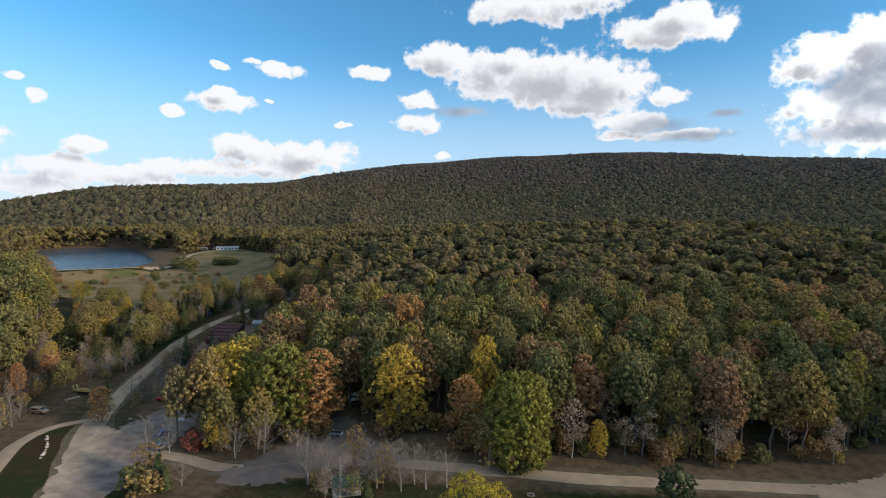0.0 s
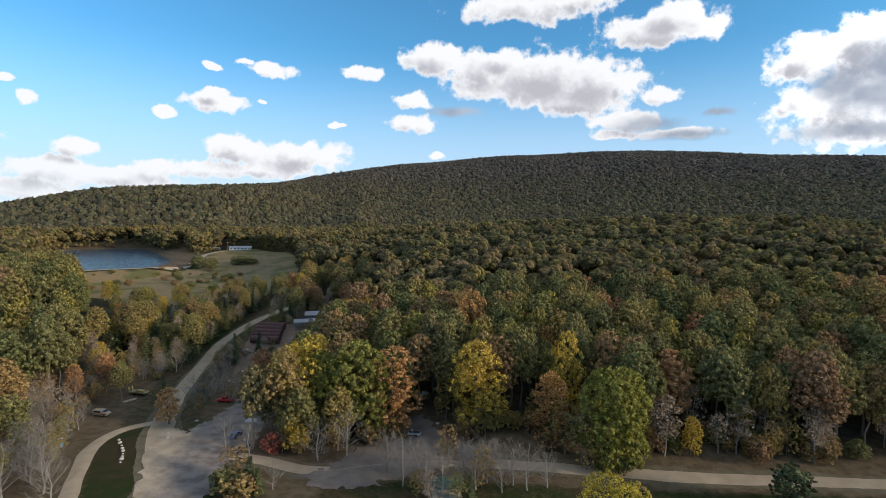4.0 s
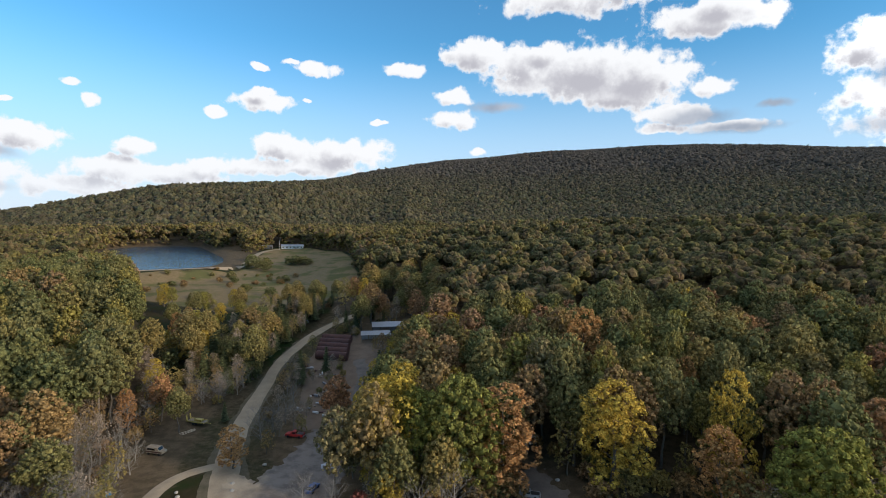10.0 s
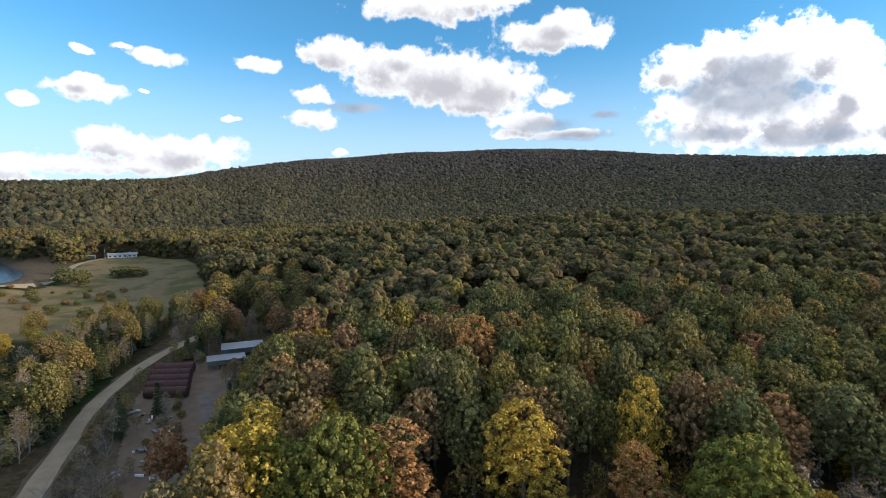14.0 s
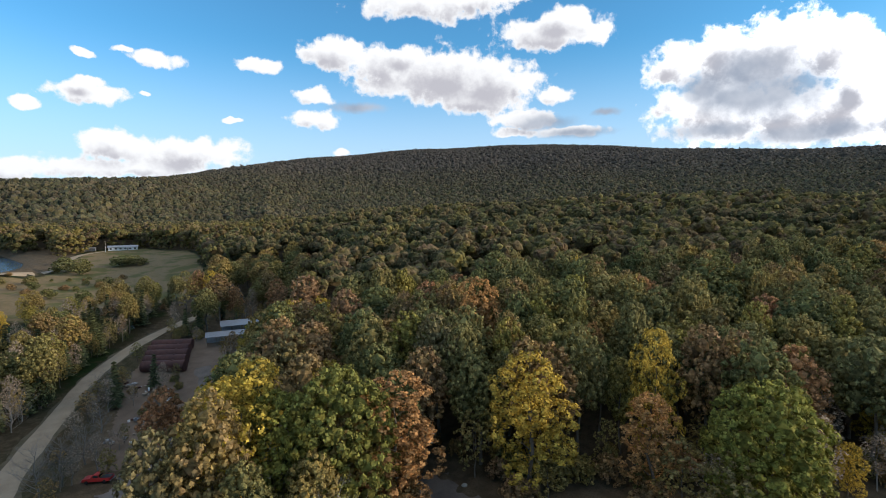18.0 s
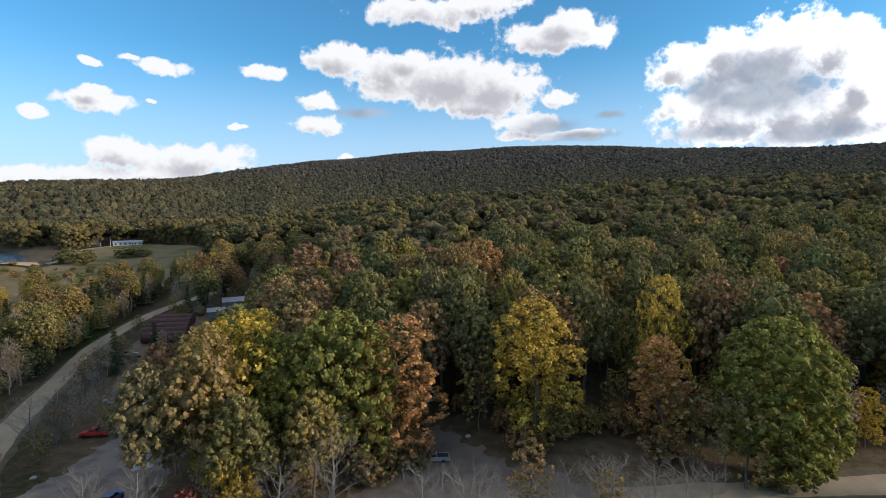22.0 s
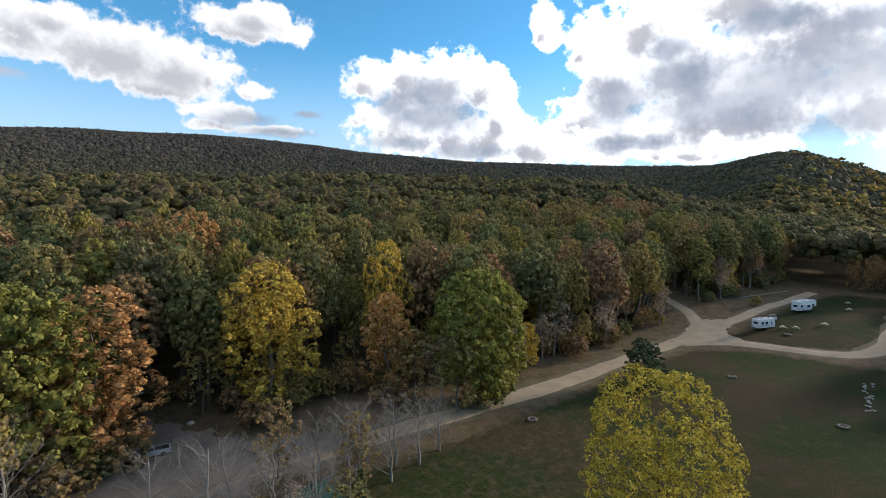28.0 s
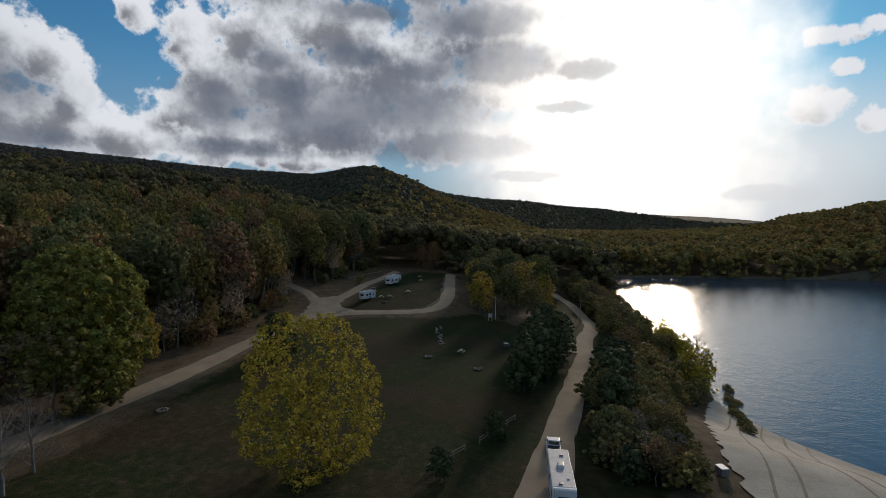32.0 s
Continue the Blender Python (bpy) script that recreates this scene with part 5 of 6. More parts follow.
car(-80.9, 143.2, 80, BLUE_PAINT, "blue car parked at the edge of the grey lot")
car(-77.0, 135.0, 75, GREY_PAINT, "grey car parked under bare trees")
pickup(-31.5, 145.2, 172, SILVER_PAINT, "silver-grey pickup truck parked on the bare earth")


def old_camper(x, y, turn):
    e = thing("truck_camper", x, y, turn, "old pale camper van standing on the grass", "camper van")
    part("body", profile([(-2.4, .5), (-2.4, 1.95), (1.0, 2.0), (1.5, 1.3), (2.4, 1.1), (2.45, .5)], 1.9, .06, .07), WOOD, e)
    part("stripe", box((4.6, 1.93, .25), (-.05, 0, .9), .02), RUST, e, "faded brown band")
    for s in (-1, 1):
        part("side_window", box((2.2, .03, .5), (-.8, s * .93, 1.55), .02), GLASS, e)
    part("windscreen", box((.04, 1.5, .75), (1.27, 0, 1.62), .02, (0, -36, 0)), GLASS, e)
    wheels(e, [(1.5, .85), (1.5, -.85), (-1.5, .85), (-1.5, -.85)], .34)


old_camper(-125, 153.2, -8)


def flat_trailer(x, y, turn):
    e = thing("flatbed_trailer", x, y, turn, "yellow flatbed equipment trailer with raised ramps", "trailer")
    part("deck", box((6.2, 2.2, .16), (0, 0, .85), .02), YELLOW_PAINT, e)
    for k in range(11):
        part("deck_board", box((.5, 2.0, .05), (-2.8 + k * .56, 0, .96), .01), WOOD, e)
    for s in (-1, 1):
        part("rail", box((6.2, .1, .3), (0, s * 1.08, 1.02), .02), YELLOW_PAINT, e)
        part("ramp", box((.12, .5, 1.7), (-3.1, s * .7, 1.75), .02, (0, -8, 0)), YELLOW_PAINT, e)
        wheels(e, [(-.6, s * .95), (.35, s * .95)], .38)
    part("hitch", box((1.8, .2, .14), (3.8, 0, .7), .02), YELLOW_PAINT, e)
    part("load", box((2.4, 1.2, .6), (.6, 0, 1.3), .12), YELLOW_PAINT, e)


flat_trailer(-125, 172, -12)
for _i in range(3):
    _b = part("plank", box((4.2, .22, .05), (0, 0, .04), .008), PALE_WOOD, None)
    _b.matrix_basis = pose(-125.4 + _i * .5, 167.4 - _i * .4, H(-125, 167.4) + .02, 0, 0, 55 + _i * 3)
    tagged(_b, "pale plank lying on the grass", "plank", "loose planks")

# the yard
for _i, (_x, _y) in enumerate(((-101, 226.5), (-102, 231.5), (-103, 236.5), (-104, 241.5), (-104.5, 246.5))):
    tank(_x, _y, -8 + _i, 13.0, 1.75)
open_shed(-84, 258, 14, 15, 7.5, 4.2, "long open shed with a grey metal roof above the yard")
open_shed(-88, 249, 14, 13, 6.0, 3.2, "low lean-to with a faded grey roof in the yard")
for _i, (_x, _y) in enumerate(((-106, 218.5), (-101, 215), (-98, 211), (-94, 205), (-97, 196), (-92, 190), (-90, 183), (-98, 186), (-76, 205), (-75, 195), (-78, 188))):
    heap(_x, _y, 300 + _i, 0, "scattered scrap metal, boards and boxes in the yard")


def tarp(x, y, size, mat, label):
    """A sheet thrown over a heap."""
    n = 14
    V, Fc = [], []
    for i in range(n):
        for j in range(n):
            u, v = i / (n - 1) * 2 - 1, j / (n - 1) * 2 - 1
            z = size * .45 * max(0, 1 - max(abs(u), abs(v)) ** 3) * (1 + .25 * math.sin(5 * u + 3 * v)) + .02
            V.append((u * size, v * size * .7, z))
    for i in range(n - 1):
        for j in range(n - 1):
            a = i * n + j
            Fc.append((a, a + 1, a + n + 1, a + n))
    me = mesh("tarpaulin", V, Fc, mat)
    ob = new("tarpaulin", me)
    ob.matrix_basis = pose(x, y, H(x, y), 0, 0, 20)
    return tagged(ob, label, "tarpaulin")


tarp(-80.8, 154.5, 1.8, GREY_TARP, "grey and blue tarpaulin over goods beside the lot")
tarp(-129.7, 273, 3.0, BLUE_TARP, "bright blue tarpaulin among young trees")
trailer(-29, 166.5, 20, 4.5, 2.6, "small white cargo trailer at the forest edge")
pavilion(-22, 116.5, 12)
picnic_table(-23.5, 116.2, 12, "wooden picnic table under the pavilion roof", WOOD)
picnic_table(-19.8, 117, 12, "wooden picnic table under the pavilion roof", WOOD)


# the lodge above the pond
def lodge(x, y, turn):
    e = thing("lodge", x, y, turn, "long low white lodge with a pale roof on the hill", "building", z=H(x, y) - .2)
    part("wall", box((24, 8, 3.2), (0, 0, 1.6), .05), WHITE_PAINT, e)
    for s in (-1, 1):
        part("roof", box((25.5, 5.2, .15), (0, s * 2.3, 4.0), .02, (-s * 18, 0, 0)), ROOF_METAL, e)
    for k in range(6):
        w = part("window", box((1.5, .06, 1.2), (-10 + k * 4, -4.02, 1.8), .02), GLASS, e)
        part("window_frame", box((1.7, .04, 1.4), (-10 + k * 4, -4.0, 1.8), .02), WOOD, w)
    part("door", box((1.0, .06, 2.1), (3.9, -4.03, 1.05), .02), WOOD, e)
    part("chimney", box((.8, .8, 1.6), (6, .8, 5.0), .03), CONCRETE, e)


lodge(-258, 600, 18)
open_shed(-284, 590, 18, 12, 6, 3.0, "open picnic shelter beside the lodge")


def pole(name, x, y, h, r, label, category, mat=GALV):
    e = thing(name, x, y, 0, label, category)
    part("shaft", rod(r, h, (0, 0, h / 2), (0, 0, 0), 10, r * .6), mat, e)
    part("cap", rod(r * 1.3, r * 2, (0, 0, h + r), (0, 0, 0), 10), mat, e)
    return e


pole("flagpole", -266, 582, 10, .12, "bare white flagpole before the lodge", "flagpole", WHITE_PAINT)


def utility_pole(x, y, turn):
    e = pole("utility_pole", x, y, 8.0, .15, "weathered wooden utility pole beside the lake road", "utility pole", WOOD)
    part("cross_arm", box((.12, 2.0, .14), (0, 0, 7.2), .02, (0, 0, turn)), WOOD, e)
    for s in (-.8, 0, .8):
        part("insulator", rod(.06, .18, (0, s, 7.36), (0, 0, 0), 10), GREY_PAINT, e)


utility_pole(106.2, 33.2, 0)


def mast(x, y):
    e = thing("radio_mast", x, y, 0, "thin lattice radio mast on the ridge", "mast")
    for k in range(3):
        a = k * math.tau / 3
        part("leg", rod(.5, 46, (1.2 * math.cos(a), 1.2 * math.sin(a), 23), (0, 0, 0), 6), GREY_PAINT, e)
    for k in range(9):
        part("brace", rod(1.5, .5, (0, 0, 3 + k * 5), (0, 0, 0), 6), GREY_PAINT, e)


mast(MID[0] + 2980 * math.sin(radians(4.3)), MID[1] + 2980 * math.cos(radians(4.3)))

# the camping ground
trailer(117.5, 103.5, -22, 6.6, 3.1, "small white camping trailer on the grass", False)
pickup(128, 103.5, 195, GREY_PAINT, "dark pickup truck parked behind the small trailer")
trailer(146, 99, -18, 9.5, 3.6, "long white camping trailer with a slide-out", True, True)
for _x, _y, _a in ((120.5, 99.2, 20), (130, 91, -12), (158, 89, 5), (172, 91, 8), (62.5, 69.8, -14), (122, 96.4, 30)):
    picnic_table(_x, _y, _a)


def fire_ring(x, y):
    e = thing("fire_ring", x, y, 0, "round stone fire ring on the grass", "fire ring", "fire rings")
    for k in range(11):
        a = k * math.tau / 11
        part("stone", box((.34, .26, .28), (.75 * math.cos(a), .75 * math.sin(a), .12), .07, (0, 0, math.degrees(a))), LOG, e)
    part("ash", rod(.6, .06, (0, 0, .03), (0, 0, 0), 16), BLACK_PAINT, e)


for _x, _y in ((72.5, 98.5), (115.5, 97), (22, 116), (58, 77), (50, 66)):
    fire_ring(_x, _y)
# a line of pale rubble in the grass
for _i in range(22):
    _r = random.Random(500 + _i)
    rock("stone", 69 + _i * .95 + _r.uniform(-1, 1), 74.5 + _r.uniform(-.8, .8) + _i * .12, _r.uniform(.16, .34), 520 + _i, "pale stone in the grass", "rubble stones")


def sign(x, y, turn):
    e = thing("notice_board", x, y, turn, "white notice board on two posts", "notice board")
    for s in (-.5, .5):
        part("post", box((.1, .1, 2.2), (0, s, 1.1), .01), WHITE_PAINT, e)
    part("panel", box((.06, 1.0, .9), (0, 0, 1.6), .01), WHITE_PAINT, e)
    part("roof", profile([(-.35, 2.2), (0, 2.5), (.35, 2.2)], 1.4, 0, .02), WOOD, e)


sign(100.5, 61.7, 180)
pole("light_pole", 103, 60, 7.0, .09, "slim white pole standing in the field", "pole", WHITE_PAINT)


def crate(x, y, turn, label):
    e = thing("bin", x, y, turn, label, "bin")
    part("box", box((1.3, .9, .9), (0, 0, .5), .04), GREY_PAINT, e)
    part("lid", box((1.36, .96, .08), (0, 0, .98), .03), WHITE_PAINT, e)


crate(69.9, 58.9, 15, "grey waste bin with a white lid at the field's edge")
crate(7.4, 37.4, 10, "grey waste bin with a white lid above the beach")


def logs(pts, label):
    for (x0, y0), (x1, y1) in zip(pts[:-1], pts[1:]):
        L = math.hypot(x1 - x0, y1 - y0) - .4
        ob = part("log", rod(.2, L, (0, 0, 0), (0, 90, 0), 10, .16, .03), LOG, None)
        x, y = (x0 + x1) / 2, (y0 + y1) / 2
        ob.matrix_basis = pose(x, y, H(x, y) + .22, 0, math.degrees(math.atan2(H(x0, y0) - H(x1, y1), L)), math.degrees(math.atan2(y1 - y0, x1 - x0)))
        tagged(ob, label, "log", "border logs")


logs([(150, 118.5), (156, 117.3), (162, 115.8), (168, 114.4), (175, 112.5), (183, 110.5)], "grey log laid along the camp track")


def rail_fence(x0, y0, x1, y1, bays):
    e = thing("rail_fence", x0, y0, math.degrees(math.atan2(y1 - y0, x1 - x0)), "low wooden rail fence beside the lake road", "fence", "rail fences")
    L = math.hypot(x1 - x0, y1 - y0) / bays
    for i in range(bays + 1):
        part("post", box((.14, .14, 1.1), (i * L, 0, .45), .02), WOOD, e)
    for i in range(bays):
        for z in (.45, .85):
            part("rail", box((L - .1, .07, .14), ((i + .5) * L, 0, z), .02), WOOD, e)


rail_fence(6.3, 72.8, 12.5, 68.2, 3)
rail_fence(14.7, 66.2, 23.4, 60.6, 4)

# the long trailer on the lake road
trailer(2.4, 57.4, -5, 10.2, 3.1, "long white camping trailer drawn along the lake road", False, True)
pickup(12.6, 56.5, -8, WHITE_PAINT, "white pickup truck drawing the long trailer")

# ---------------------------------------------------------------- woods
ROADS = [MAIN_ROAD, LEFT_BRANCH, CAMP_ROAD, FOREST_TRACK, RV_TRACK, LOOP, LAKE_ROAD, LAKE_FORK, HILL_ROAD, POND_ROAD]


def free(x, y, room=5.0):
    """Where trees may stand."""
    ok = np.ones(np.shape(x), bool)
    for r in ROADS:
        ok &= near_line(x, y, r) > room + (2 if r in (MAIN_ROAD, CAMP_ROAD) else 0)
    for p in (MEADOW, VALLEY, FIELD, CAMP, BEACH, YARD, LOT, PULLOUT):
        ok &= ~inside(x, y, p)
    ok &= in_lake(x, y) > 4
    p = in_pond(x, y)
    ok &= (p > 1.01) & ((p > 1.5) | (x < -335) | (y > 610))
    return ok


def scatter(x0, x1, y0, y1, gap, seed, room=5.0, only=None, loose=.36):
    """Places about gap apart where trees may stand."""
    rng = np.random.RandomState(seed)
    gx, gy = np.meshgrid(np.arange(x0, x1, gap), np.arange(y0, y1, gap * .87))
    gx = gx + (np.arange(gx.shape[0])[:, None] % 2) * gap * .5
    x = (gx + rng.uniform(-loose, loose, gx.shape) * gap).ravel()
    y = (gy + rng.uniform(-loose, loose, gx.shape) * gap).ravel()
    ok = free(x, y, room)
    if only is not None:
        ok &= only(x, y)
    return x[ok], y[ok], rng


def edge_y(x):
    return np.interp(x, [-60, -30, 0, 30, 60, 90, 105, 118, 130, 150, 170, 200], [136, 160, 146, 138, 132, 130, 130, 136, 126, 124, 122, 120])


def near_wood(x, y):
    return (x > -70) & (x < 215) & (y > edge_y(x)) & (y < 225 - 0.12 * np.abs(x - 10))


TAKEN = [(20, 128), (-13, 146), (-38, 147), (7.5, 139), (13.6, 147), (42, 143), (-12.5, 184), (-47, 146), (-56, 147), (-63, 147), (-67, 153), (-62, 160), (36, 133), (43, 133)]


def wood(x0, x1, y0, y1, gap, seed, only, kinds, size=(.82, 1.12), wide=(.85, 1.15)):
    xs, ys, rng = scatter(x0, x1, y0, y1, gap, seed, 5.5, only)
    names, weights = zip(*kinds)
    weights = np.array(weights) / sum(weights)
    for x, y in zip(xs, ys):
        if any(math.hypot(x - a, y - b) < 6.5 for a, b in TAKEN):
            continue
        s = rng.uniform(*size)
        plant(str(rng.choice(names, p=weights)), x, y, s, rng.uniform(*wide))


wood(-70, -40, 120, 235, 8.6, 7, near_wood, [("oak_tree", 1.6), ("turning_oak_tree", 2.4), ("yellow_tree", 1.6), ("bronze_oak_tree", 1.0), ("orange_tree", .3)], (.86, 1.08))
wood(-40, 215, 120, 235, 8.1, 1, near_wood, [("oak_tree", 4.4), ("turning_oak_tree", 3.0), ("bronze_oak_tree", 1.1), ("russet_oak_tree", .5), ("yellow_tree", .3), ("olive_tree", 1.2), ("orange_tree", .12)], (.78, 1.12), (.68, .98))

# young growth along the edges
for _i in range(150):
    _r = random.Random(900 + _i)
    _x = _r.uniform(-62, 200)
    _y = float(edge_y(_x)) + _r.uniform(-3, 8)
    if free(np.array(_x), np.array(_y), 4.0):
        plant(_r.choice(("bush", "bush", "bush", "scrub_tree", "faded_tree")), _x, _y, _r.uniform(.6, 1.2), _r.uniform(.8, 1.2))
for _i in range(46):
    _r = random.Random(1400 + _i)
    _x, _y = _r.uniform(-76, -44), _r.uniform(131, 172)
    if free(np.array(_x), np.array(_y), 3.5):
        plant(_r.choice(("bush", "scrub_tree", "turning_oak_tree", "bush", "scrub_tree", "faded_tree")), _x, _y, _r.uniform(.55, .9), _r.uniform(.8, 1.2))


def near_left(x, y):
    edge = np.interp(y, [40, 110, 150, 180, 220, 262, 300, 340], [-128, -132, -140, -152, -180, -209, -236, -262])
    return (x > -292) & (x < edge) & (y > 55) & (y < 345)


wood(-292, -120, 150, 345, 9.4, 2, near_left, [("hickory_tree", 5.0), ("turning_oak_tree", 1.4), ("olive_tree", .9), ("bronze_oak_tree", .2)], (.85, 1.16), (.75, 1.0))
wood(-230, -126, 55, 152, 8.0, 4, near_left, [("turning_oak_tree", 2), ("bronze_oak_tree", 1), ("hickory_tree", 2.6), ("faded_tree", 1), ("bare_tree", .7), ("russet_oak_tree", .5), ("scrub_tree", 1.5)], (.55, .82))
# yellow and orange trees along the valley road
for _x, _y, _k, _s in ((-140, 163, "orange_tree", .6), (-157, 156, "orange_tree", .7), (-160, 220, "orange_tree", .75), (-152, 224, "yellow_tree", .65), (-146, 214, "yellow_tree", .6),
                       (-163, 258, "yellow_tree", .5), (-174, 292, "yellow_tree", .5), (-150, 190, "yellow_tree", .5), (-136, 172, "russet_oak_tree", .6), (-143, 180, "yellow_tree", .6)):
    plant(_k, _x, _y, _s, 1.0)
for _i in range(330):
    _r = random.Random(2000 + _i)
    _y = _r.uniform(120, 310)
    _x = _r.uniform(-160, -122) if _y < 225 else _r.uniform(-150, -124)
    if free(np.array(_x), np.array(_y), 4.0) or inside(np.array(_x), np.array(_y), VALLEY):
        if _y < 182 and _x > -134:
            continue
        plant(_r.choice(("pine_tree", "pine_tree", "scrub_tree", "scrub_tree", "bush", "faded_tree", "turning_oak_tree", "cedar_tree") if _y > 200 else ("bush", "scrub_tree", "faded_tree", "bare_tree")), _x, _y, _r.uniform(.45, .85) if _y < 225 else _r.uniform(.4, .7), _r.uniform(.8, 1.2))
for _i in range(130):
    _r = random.Random(2600 + _i)
    _x, _y = _r.uniform(-112, -64), _r.uniform(200, 330)
    if near_line(np.array(_x), np.array(_y), MAIN_ROAD) > 5 and near_line(np.array(_x), np.array(_y), YARD_LANE) > 5 and not (-112 < _x < -92 and 222 < _y < 251) and not (-97 < _x < -74 and 244 < _y < 265):
        plant(_r.choice(("bush", "scrub_tree", "bush", "pine_tree", "faded_tree", "scrub_tree", "bare_tree")), _x, _y, _r.uniform(.4, .75), 1.0)
# open growth between the left wood and the valley
for _i in range(160):
    _r = random.Random(5200 + _i)
    _x, _y = _r.uniform(-250, -122), _r.uniform(200, 345)
    _p = np.array(_x), np.array(_y)
    if (free(*_p, 5.0) or inside(*_p, VALLEY)) and not near_left(*_p) and near_line(*_p, MAIN_ROAD) > 9:
        plant(_r.choice(("turning_oak_tree", "yellow_tree", "olive_tree", "scrub_tree", "pine_tree", "bush", "faded_tree", "oak_tree")), _x, _y, _r.uniform(.35, .6), _r.uniform(.9, 1.25))
for _i in range(120):
    # wood above the yard and right of the meadow
    _r = random.Random(6100 + _i)
    _x, _y = _r.uniform(-122, -58), _r.uniform(262, 350)
    _p = np.array(_x), np.array(_y)
    if near_line(*_p, MAIN_ROAD) > 6 and not inside(*_p, MEADOW) and _x > -112 + (_y < 300) * 14 and not (-97 < _x < -74 and 244 < _y < 272):
        plant(_r.choice(("turning_oak_tree", "oak_tree", "russet_oak_tree", "turning_oak_tree", "faded_tree")), _x, _y, _r.uniform(.5, .8), _r.uniform(.9, 1.2))
for _i in range(90):
    # scrub between road and yard
    _r = random.Random(7200 + _i)
    _y = _r.uniform(162, 258)
    _x = _r.uniform(-112, -66)
    _p = np.array(_x), np.array(_y)
    if near_line(*_p, MAIN_ROAD) > 4.5 and near_line(*_p, YARD_LANE) > 4.5 and not (-114 < _x < -90 and 220 < _y < 252) and not (-97 < _x < -74 and 244 < _y < 272) and not inside(*_p, LOT):
        plant(_r.choice(("bush", "bush", "scrub_tree", "bare_tree", "faded_tree")), _x, _y, _r.uniform(.25, .5), _r.uniform(.9, 1.3))
for _i in range(46):
    # thicket left of the lane
    _r = random.Random(8300 + _i)
    _x, _y = _r.uniform(-165, -117), _r.uniform(98, 168)
    _p = np.array(_x), np.array(_y)
    if near_line(*_p, LEFT_BRANCH) > 7.5 and near_line(*_p, HILL_ROAD) > 5 and _x < -126 + max(0, 128 - _y) * .5 and near_line(*_p, MAIN_ROAD) > 16:
        plant(_r.choice(("bare_tree", "oak_tree", "scrub_tree", "turning_oak_tree", "bush", "scrub_tree")), _x, _y, _r.uniform(.4, .6), _r.uniform(.9, 1.3))
for _i in range(60):
    # pale leafless thicket left of the lane
    _r = random.Random(8500 + _i)
    _x, _y = _r.uniform(-150, -108), _r.uniform(84, 150)
    _p = np.array(_x), np.array(_y)
    if near_line(*_p, LEFT_BRANCH) > 5.5 and near_line(*_p, HILL_ROAD) > 5 and _x < -112 + max(0, 118 - _y) * .3 - max(0, _y - 130) * .5:
        plant(_r.choice(("bare_tree", "bare_tree", "bare_tree", "faded_tree", "scrub_tree")), _x, _y, _r.uniform(.5, .85), _r.uniform(.9, 1.3))
for _i in range(60):
    # pines and young trees beside the valley road
    _r = random.Random(8800 + _i)
    _x, _y = _r.uniform(-146, -123), _r.uniform(192, 296)
    if near_line(np.array(_x), np.array(_y), MAIN_ROAD) > 5.5:
        plant(_r.choice(("pine_tree", "pine_tree", "scrub_tree", "faded_tree")), _x, _y, _r.uniform(.55, .85), _r.uniform(.8, 1.1))
for _i in range(44):
    # brown brush on the lower meadow
    _r = random.Random(9400 + _i)
    _x, _y = _r.uniform(-285, -180), _r.uniform(318, 420)
    if inside(np.array(_x), np.array(_y), MEADOW):
        plant("bush", _x, _y, _r.uniform(.3, .75), _r.uniform(1.0, 1.6), which=1 + _i % 2)
for _i in range(16):
    # tufts along the shore beside the beach
    _r = random.Random(9900 + _i)
    _x = 36 + _i * 2.0
    plant("shrub", _x, 18.5 - _i * .72 + _r.uniform(-1, 1), _r.uniform(.18, .36), _r.uniform(1.0, 1.6))
# light young trees along the lake's edge
for _i in range(15):
    _r = random.Random(9700 + _i)
    _x = 56 + _i * 3.6 + _r.uniform(-1, 1)
    plant("waterside_tree", _x, float(np.interp(_x, [56, 70, 100, 135], [19, 12.5, 8.5, 5])) + _r.uniform(-1.5, 2.5), _r.uniform(.55, .95), _r.uniform(.9, 1.3))
for _x, _y, _s in ((84, 6.5, .75), (90, 4.5, .62), (87.5, 7.5, .55), (93, 6.0, .5), (66, 13, .5)):
    plant("bare_tree", _x, _y, _s, .9)
# bushes on the meadow
for _x, _y, _s, _w in ((-254, 486, 1.3, 1.5), (-232, 440, 1.9, 1.5), (-224, 446, 1.7, 1.4), (-217, 428, 1.6, 1.3), (-205, 462, 1.6, 1.9), (-194, 458, 1.5, 1.9), (-199, 309, 1.0, 1.4), (-206, 314, .9, 1.2), (-180, 380, 1.0, 1.3), (-214, 372, .9, 1.3), (-190, 340, 1.0, 1.3), (-226, 392, 1.0, 1.4), (-170, 330, 1.1, 1.3)):
    plant("bush", _x, _y, _s, _w, which=1)
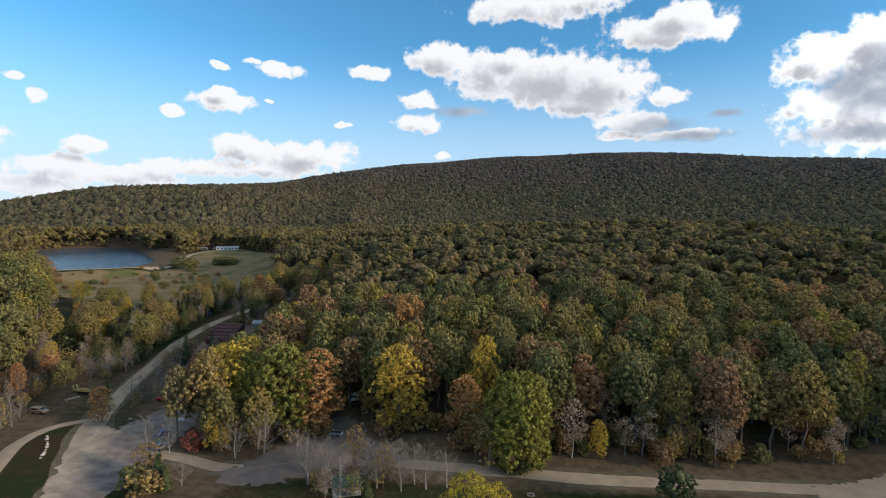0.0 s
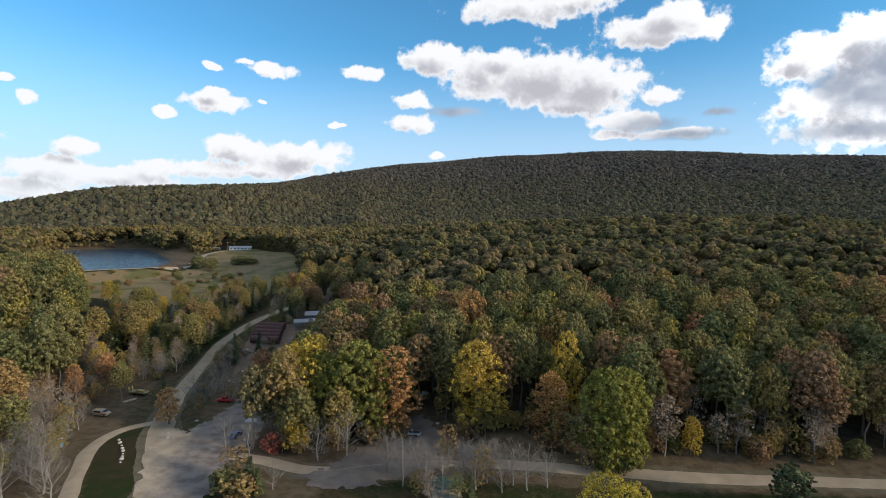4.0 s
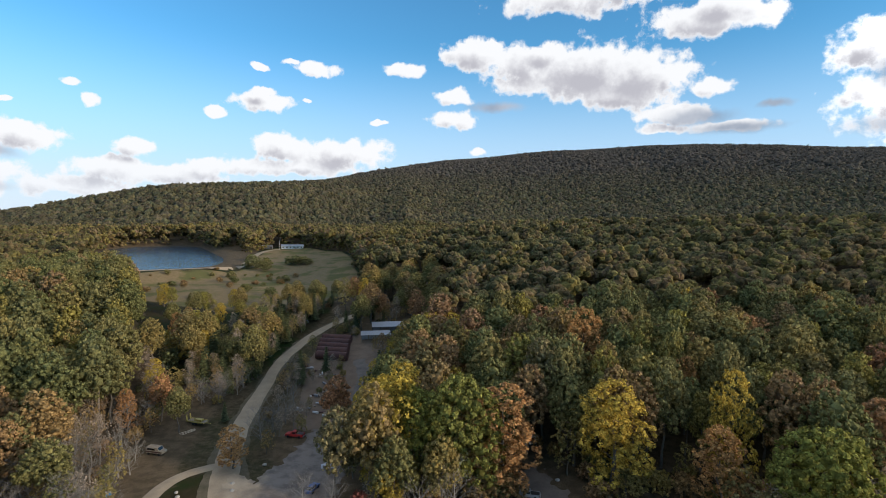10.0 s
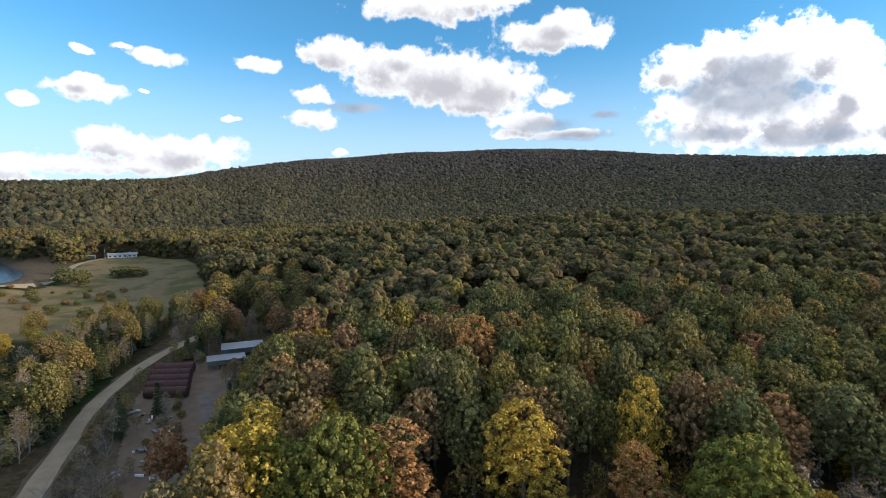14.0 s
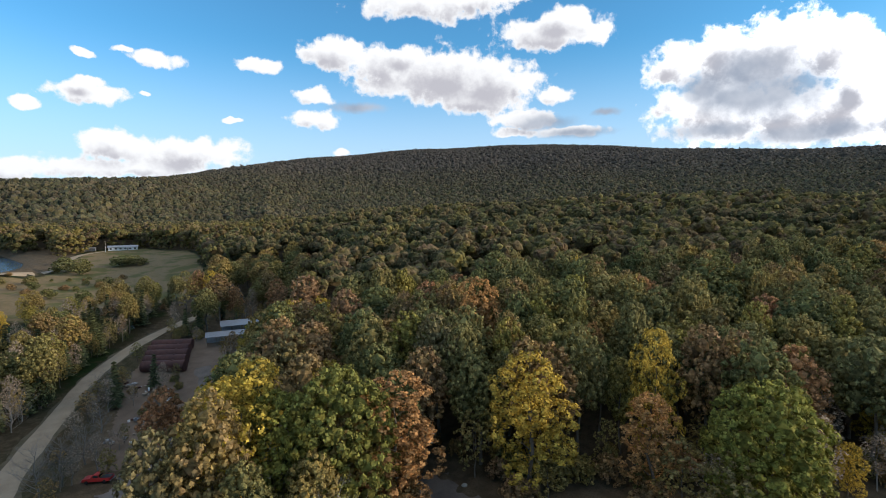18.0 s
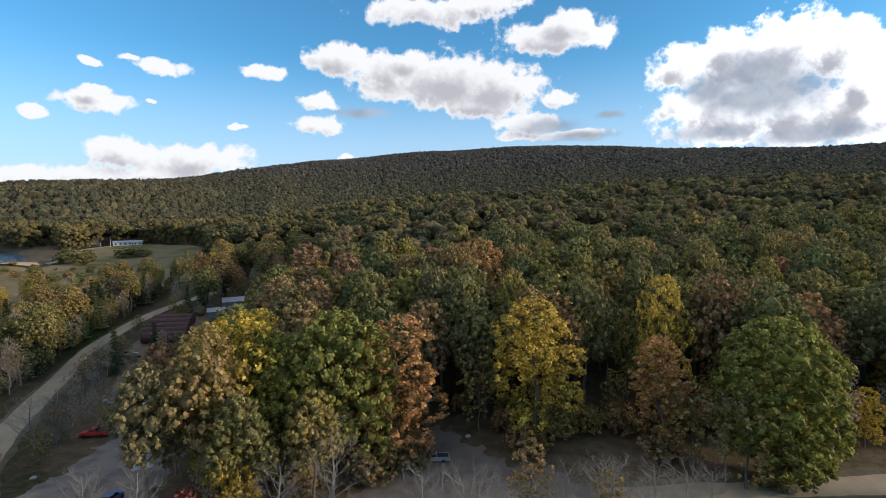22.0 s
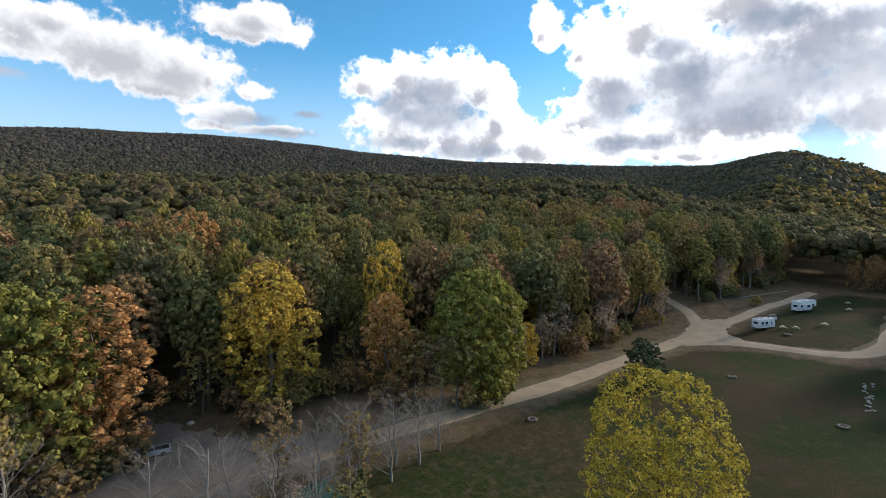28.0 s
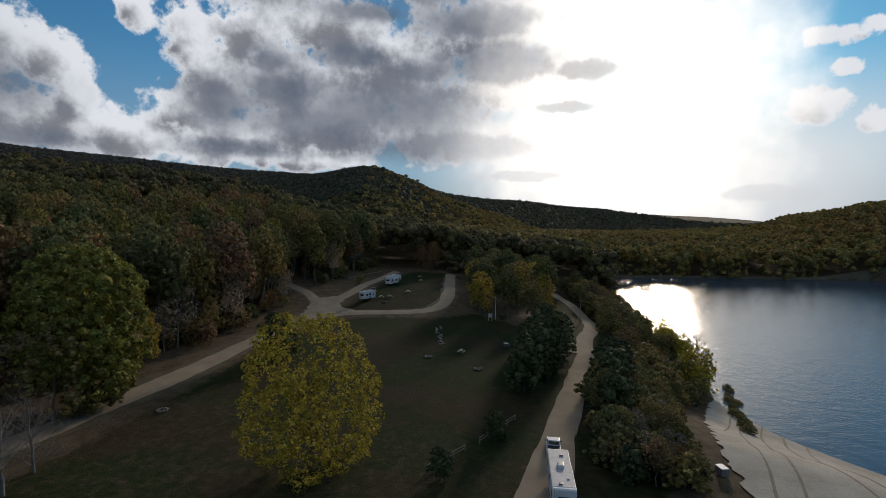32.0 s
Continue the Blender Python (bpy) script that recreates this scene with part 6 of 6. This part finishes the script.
# the bank between lake road and lake
for _i in range(470):
    _r = random.Random(3000 + _i)
    _x = _r.uniform(3, 190) if _i % 3 else _r.uniform(3, 50)
    _lo, _hi = float(np.interp(_x, [3, 35, 60, 100, 190], [42, 33, 13, 3, -2])), float(np.interp(_x, [3, 35, 60, 84, 100, 190], [53, 46.5, 38.5, 30, 25, 24]))
    _y = _r.uniform(_lo, _hi)
    if in_lake(np.array(_x), np.array(_y)) > 5 and not inside(np.array(_x), np.array(_y), BEACH) and near_line(np.array(_x), np.array(_y), LAKE_ROAD) > (6 if _x < 25 else 4.5) and not (_x < 24 and _y > 49.5):
        _k = _r.choice((("shrub", .8), ("shrub", 1.2), ("scrub_tree", .5), ("cedar_tree", .55), ("oak_tree", .30), ("shrub", 1.4), ("oak_tree", .24), ("faded_tree", .45), ("turning_oak_tree", .36)))
        plant(_k[0], _x, _y, _k[1] * _r.uniform(.7, 1.1) * (1 if _x < 60 else 1.2) * (.5 + .5 * (_y - _lo) / (_hi - _lo)), _r.uniform(.95, 1.4))
for _x, _y, _s in ((47, 53.5, 1.1), (42, 56, 1.0), (36, 58, .9), (53, 51, 1.15), (60, 48.5, 1.1), (57, 53, 1.0), (66, 47, 1.0), (72, 50, 1.1), (64, 54, .8), (20, 46, .9), (27, 45, 1.0), (34, 43, 1.1), (16, 64, .45), (5, 71, .4)):
    plant("cedar_tree", _x, _y, _s, 1.15)
for _i in range(75):
    _r = random.Random(3600 + _i)
    _x, _y = _r.uniform(78, 205), _r.uniform(36, 70)
    if free(np.array(_x), np.array(_y), 4.0) and _y < 68:
        plant(_r.choice(("turning_oak_tree", "oak_tree", "bush", "scrub_tree", "yellow_tree")), _x, _y, _r.uniform(.45, .75), _r.uniform(.9, 1.3))
for _x, _y, _k, _s in ((205, 88, "orange_tree", .7), (208, 94, "orange_tree", .6), (212, 86, "russet_oak_tree", .6), (156, 126, "yellow_tree", .7), (150, 124, "scrub_tree", .9), (141.4, 111.5, "bush", .7), (118, 0, "scrub_tree", .6), (98, 5, "bare_tree", .55), (90, 6, "bare_tree", .45), (74, 9, "red_bush", .7)):
    plant(_k, _x, _y, _s, 1.0)


def stuff_wood(name, xs, ys, rng, clumps, per, size, height_range, wide, label, mat=FARLEAF):
    """Many crowns of rounded clumps joined in one mesh."""
    iv, jf = ico(0)
    jf = jf[iv[jf].mean(1)[:, 2] > -.45]
    n = len(xs)
    zs = height(xs, ys)
    rim = np.zeros(n, bool)
    for dx, dy in ((11, 0), (-11, 0), (0, 11), (0, -11)):
        rim |= ~free(xs + dx, ys + dy, 7.0)
    h, w = rng.uniform(*height_range, n), wide * rng.uniform(.8, 1.25, n)
    top = np.stack([xs, ys, zs + h - w * .45], 1)
    who = np.concatenate([np.repeat(np.arange(n), clumps), np.repeat(np.where(rim)[0], clumps)])
    m, lowest = len(who), n * clumps
    d = rng.normal(size=(m, 3))
    d[:, 2] = np.abs(d[:, 2]) * .8 - .15
    d /= np.linalg.norm(d, axis=1)[:, None]
    # an inner dome for each crown, then its clumps; leafy down to the ground where the wood ends
    pos = top[who] + d * (w[who] * rng.uniform(.30, .42, m))[:, None] * np.array([1, 1, .8])
    pos[lowest:, 2] = zs[who[lowest:]] + h[who[lowest:]] * rng.uniform(.03, .62, m - lowest)
    rc = w[who] * rng.uniform(.11, .18, m)
    centres = np.concatenate([top, pos])
    radii = np.concatenate([w * .34, rc])
    k = 1 + rng.uniform(-.2, .2, (len(radii), len(iv)))
    V = (centres[:, None] + iv[None] * (radii[:, None] * k)[:, :, None]).reshape(-1, 3)
    faces = (jf[None] + (np.arange(len(radii)) * len(iv))[:, None, None]).reshape(-1, 3).tolist()
    S, Fs = sprays(rng, pos, rc, m * per, size)
    faces += (Fs + len(V)).tolist()
    me = mesh(name, np.concatenate([V, S]), faces, mat)
    return tagged(new(name, me), label, "forest", kind="stuff")


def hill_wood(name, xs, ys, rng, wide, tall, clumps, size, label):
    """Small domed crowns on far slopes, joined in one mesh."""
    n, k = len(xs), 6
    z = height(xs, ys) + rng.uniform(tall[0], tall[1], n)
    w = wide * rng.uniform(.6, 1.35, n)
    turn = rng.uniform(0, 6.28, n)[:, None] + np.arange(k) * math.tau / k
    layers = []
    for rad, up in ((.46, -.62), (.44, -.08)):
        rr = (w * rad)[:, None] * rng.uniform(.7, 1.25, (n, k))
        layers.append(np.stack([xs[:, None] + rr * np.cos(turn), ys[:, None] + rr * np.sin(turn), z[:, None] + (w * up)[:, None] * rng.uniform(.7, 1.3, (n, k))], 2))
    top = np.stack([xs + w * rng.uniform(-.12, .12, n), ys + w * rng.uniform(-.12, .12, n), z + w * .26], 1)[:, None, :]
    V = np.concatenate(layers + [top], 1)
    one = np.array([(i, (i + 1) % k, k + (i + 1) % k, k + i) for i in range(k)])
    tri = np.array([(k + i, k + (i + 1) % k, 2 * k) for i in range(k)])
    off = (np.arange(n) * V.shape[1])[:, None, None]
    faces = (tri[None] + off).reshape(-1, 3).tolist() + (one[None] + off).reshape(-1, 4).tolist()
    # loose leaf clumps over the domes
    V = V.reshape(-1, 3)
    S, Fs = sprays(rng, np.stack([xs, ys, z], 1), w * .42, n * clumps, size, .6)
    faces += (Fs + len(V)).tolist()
    me = mesh(name, np.concatenate([V, S]), faces, SHADED_HILLLEAF)
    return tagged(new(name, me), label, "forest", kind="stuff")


def bands():
    cx, cy = MID
    # woods in the middle distance and on the hills
    for r0, r1, gap, clumps, per, size, hr, wide in ((0, 330, 9.0, 18, 9, .45, (17, 25), 11.5), (330, 780, 10.5, 10, 4, .8, (17, 25), 12.5),
                                                     (780, 1200, 9.5, 0, 6, 1.3, (6, 13), 12.5), (1200, 1800, 11.5, 0, 4, 1.9, (4, 11), 14.0), (1800, 3150, 17.0, 0, 3, 3.0, (4, 12), 20.0)):
        x, y, rg = scatter(cx - r1, cx + r1, cy - r1 * .8, cy + r1, gap, 100 + int(r1), 7.0, None, .36 if r1 < 800 else .55)
        u, v = x - cx, y - cy
        r, az = np.hypot(u, v), np.degrees(np.arctan2(u, v))
        ok = (r >= r0) & (r < r1) & (az > -66) & (az < 140) & (r < np.interp(az, SKY_AZ, SKY_FAR) * 1.04)
        if r0 < 600:
            ok &= ~near_wood(x, y) & ~near_left(x, y)
            ok &= ~((r < 330) & (az > -66) & (y < edge_y(x)) & (x > -130) & (x < 205))
            ok &= ~((x > -262) & (x < -60) & (y < 345))
            ok &= ~((y < 120) & (x > -130) & (x < 205))
            ok &= ~((x < -60) & (y < 150) & (r < 330))
            gold = ok & (az + rg.normal(0, 7, len(az)) > 86) & (r0 > 0)
            ok &= ~gold
            stuff_wood("forest", x[ok], y[ok], rg, clumps, per, size, hr, wide, "mixed green and bronze autumn woods on the hillside")
            if r0:
                stuff_wood("forest", x[gold], y[gold], rg, clumps, per, size, hr, wide, "golden autumn woods on the far shore of the lake, sunlight in the leaf colour", SUNLIT_GOLDLEAF)
        else:
            if r0 < 900:
                gold = ok & (az + rg.normal(0, 6, len(az)) > 91)
                ok &= ~gold
                stuff_wood("forest", x[gold], y[gold], rg, 8, 3, 1.25, (16, 24), 12.0, "golden autumn woods beyond the lake, sunlight in the leaf colour", SUNLIT_GOLDLEAF)
            hill_wood("forest", x[ok], y[ok], rg, wide, hr, per, size, "brown-green autumn woods on the mountain, cloud shade in the leaf colour")


bands()
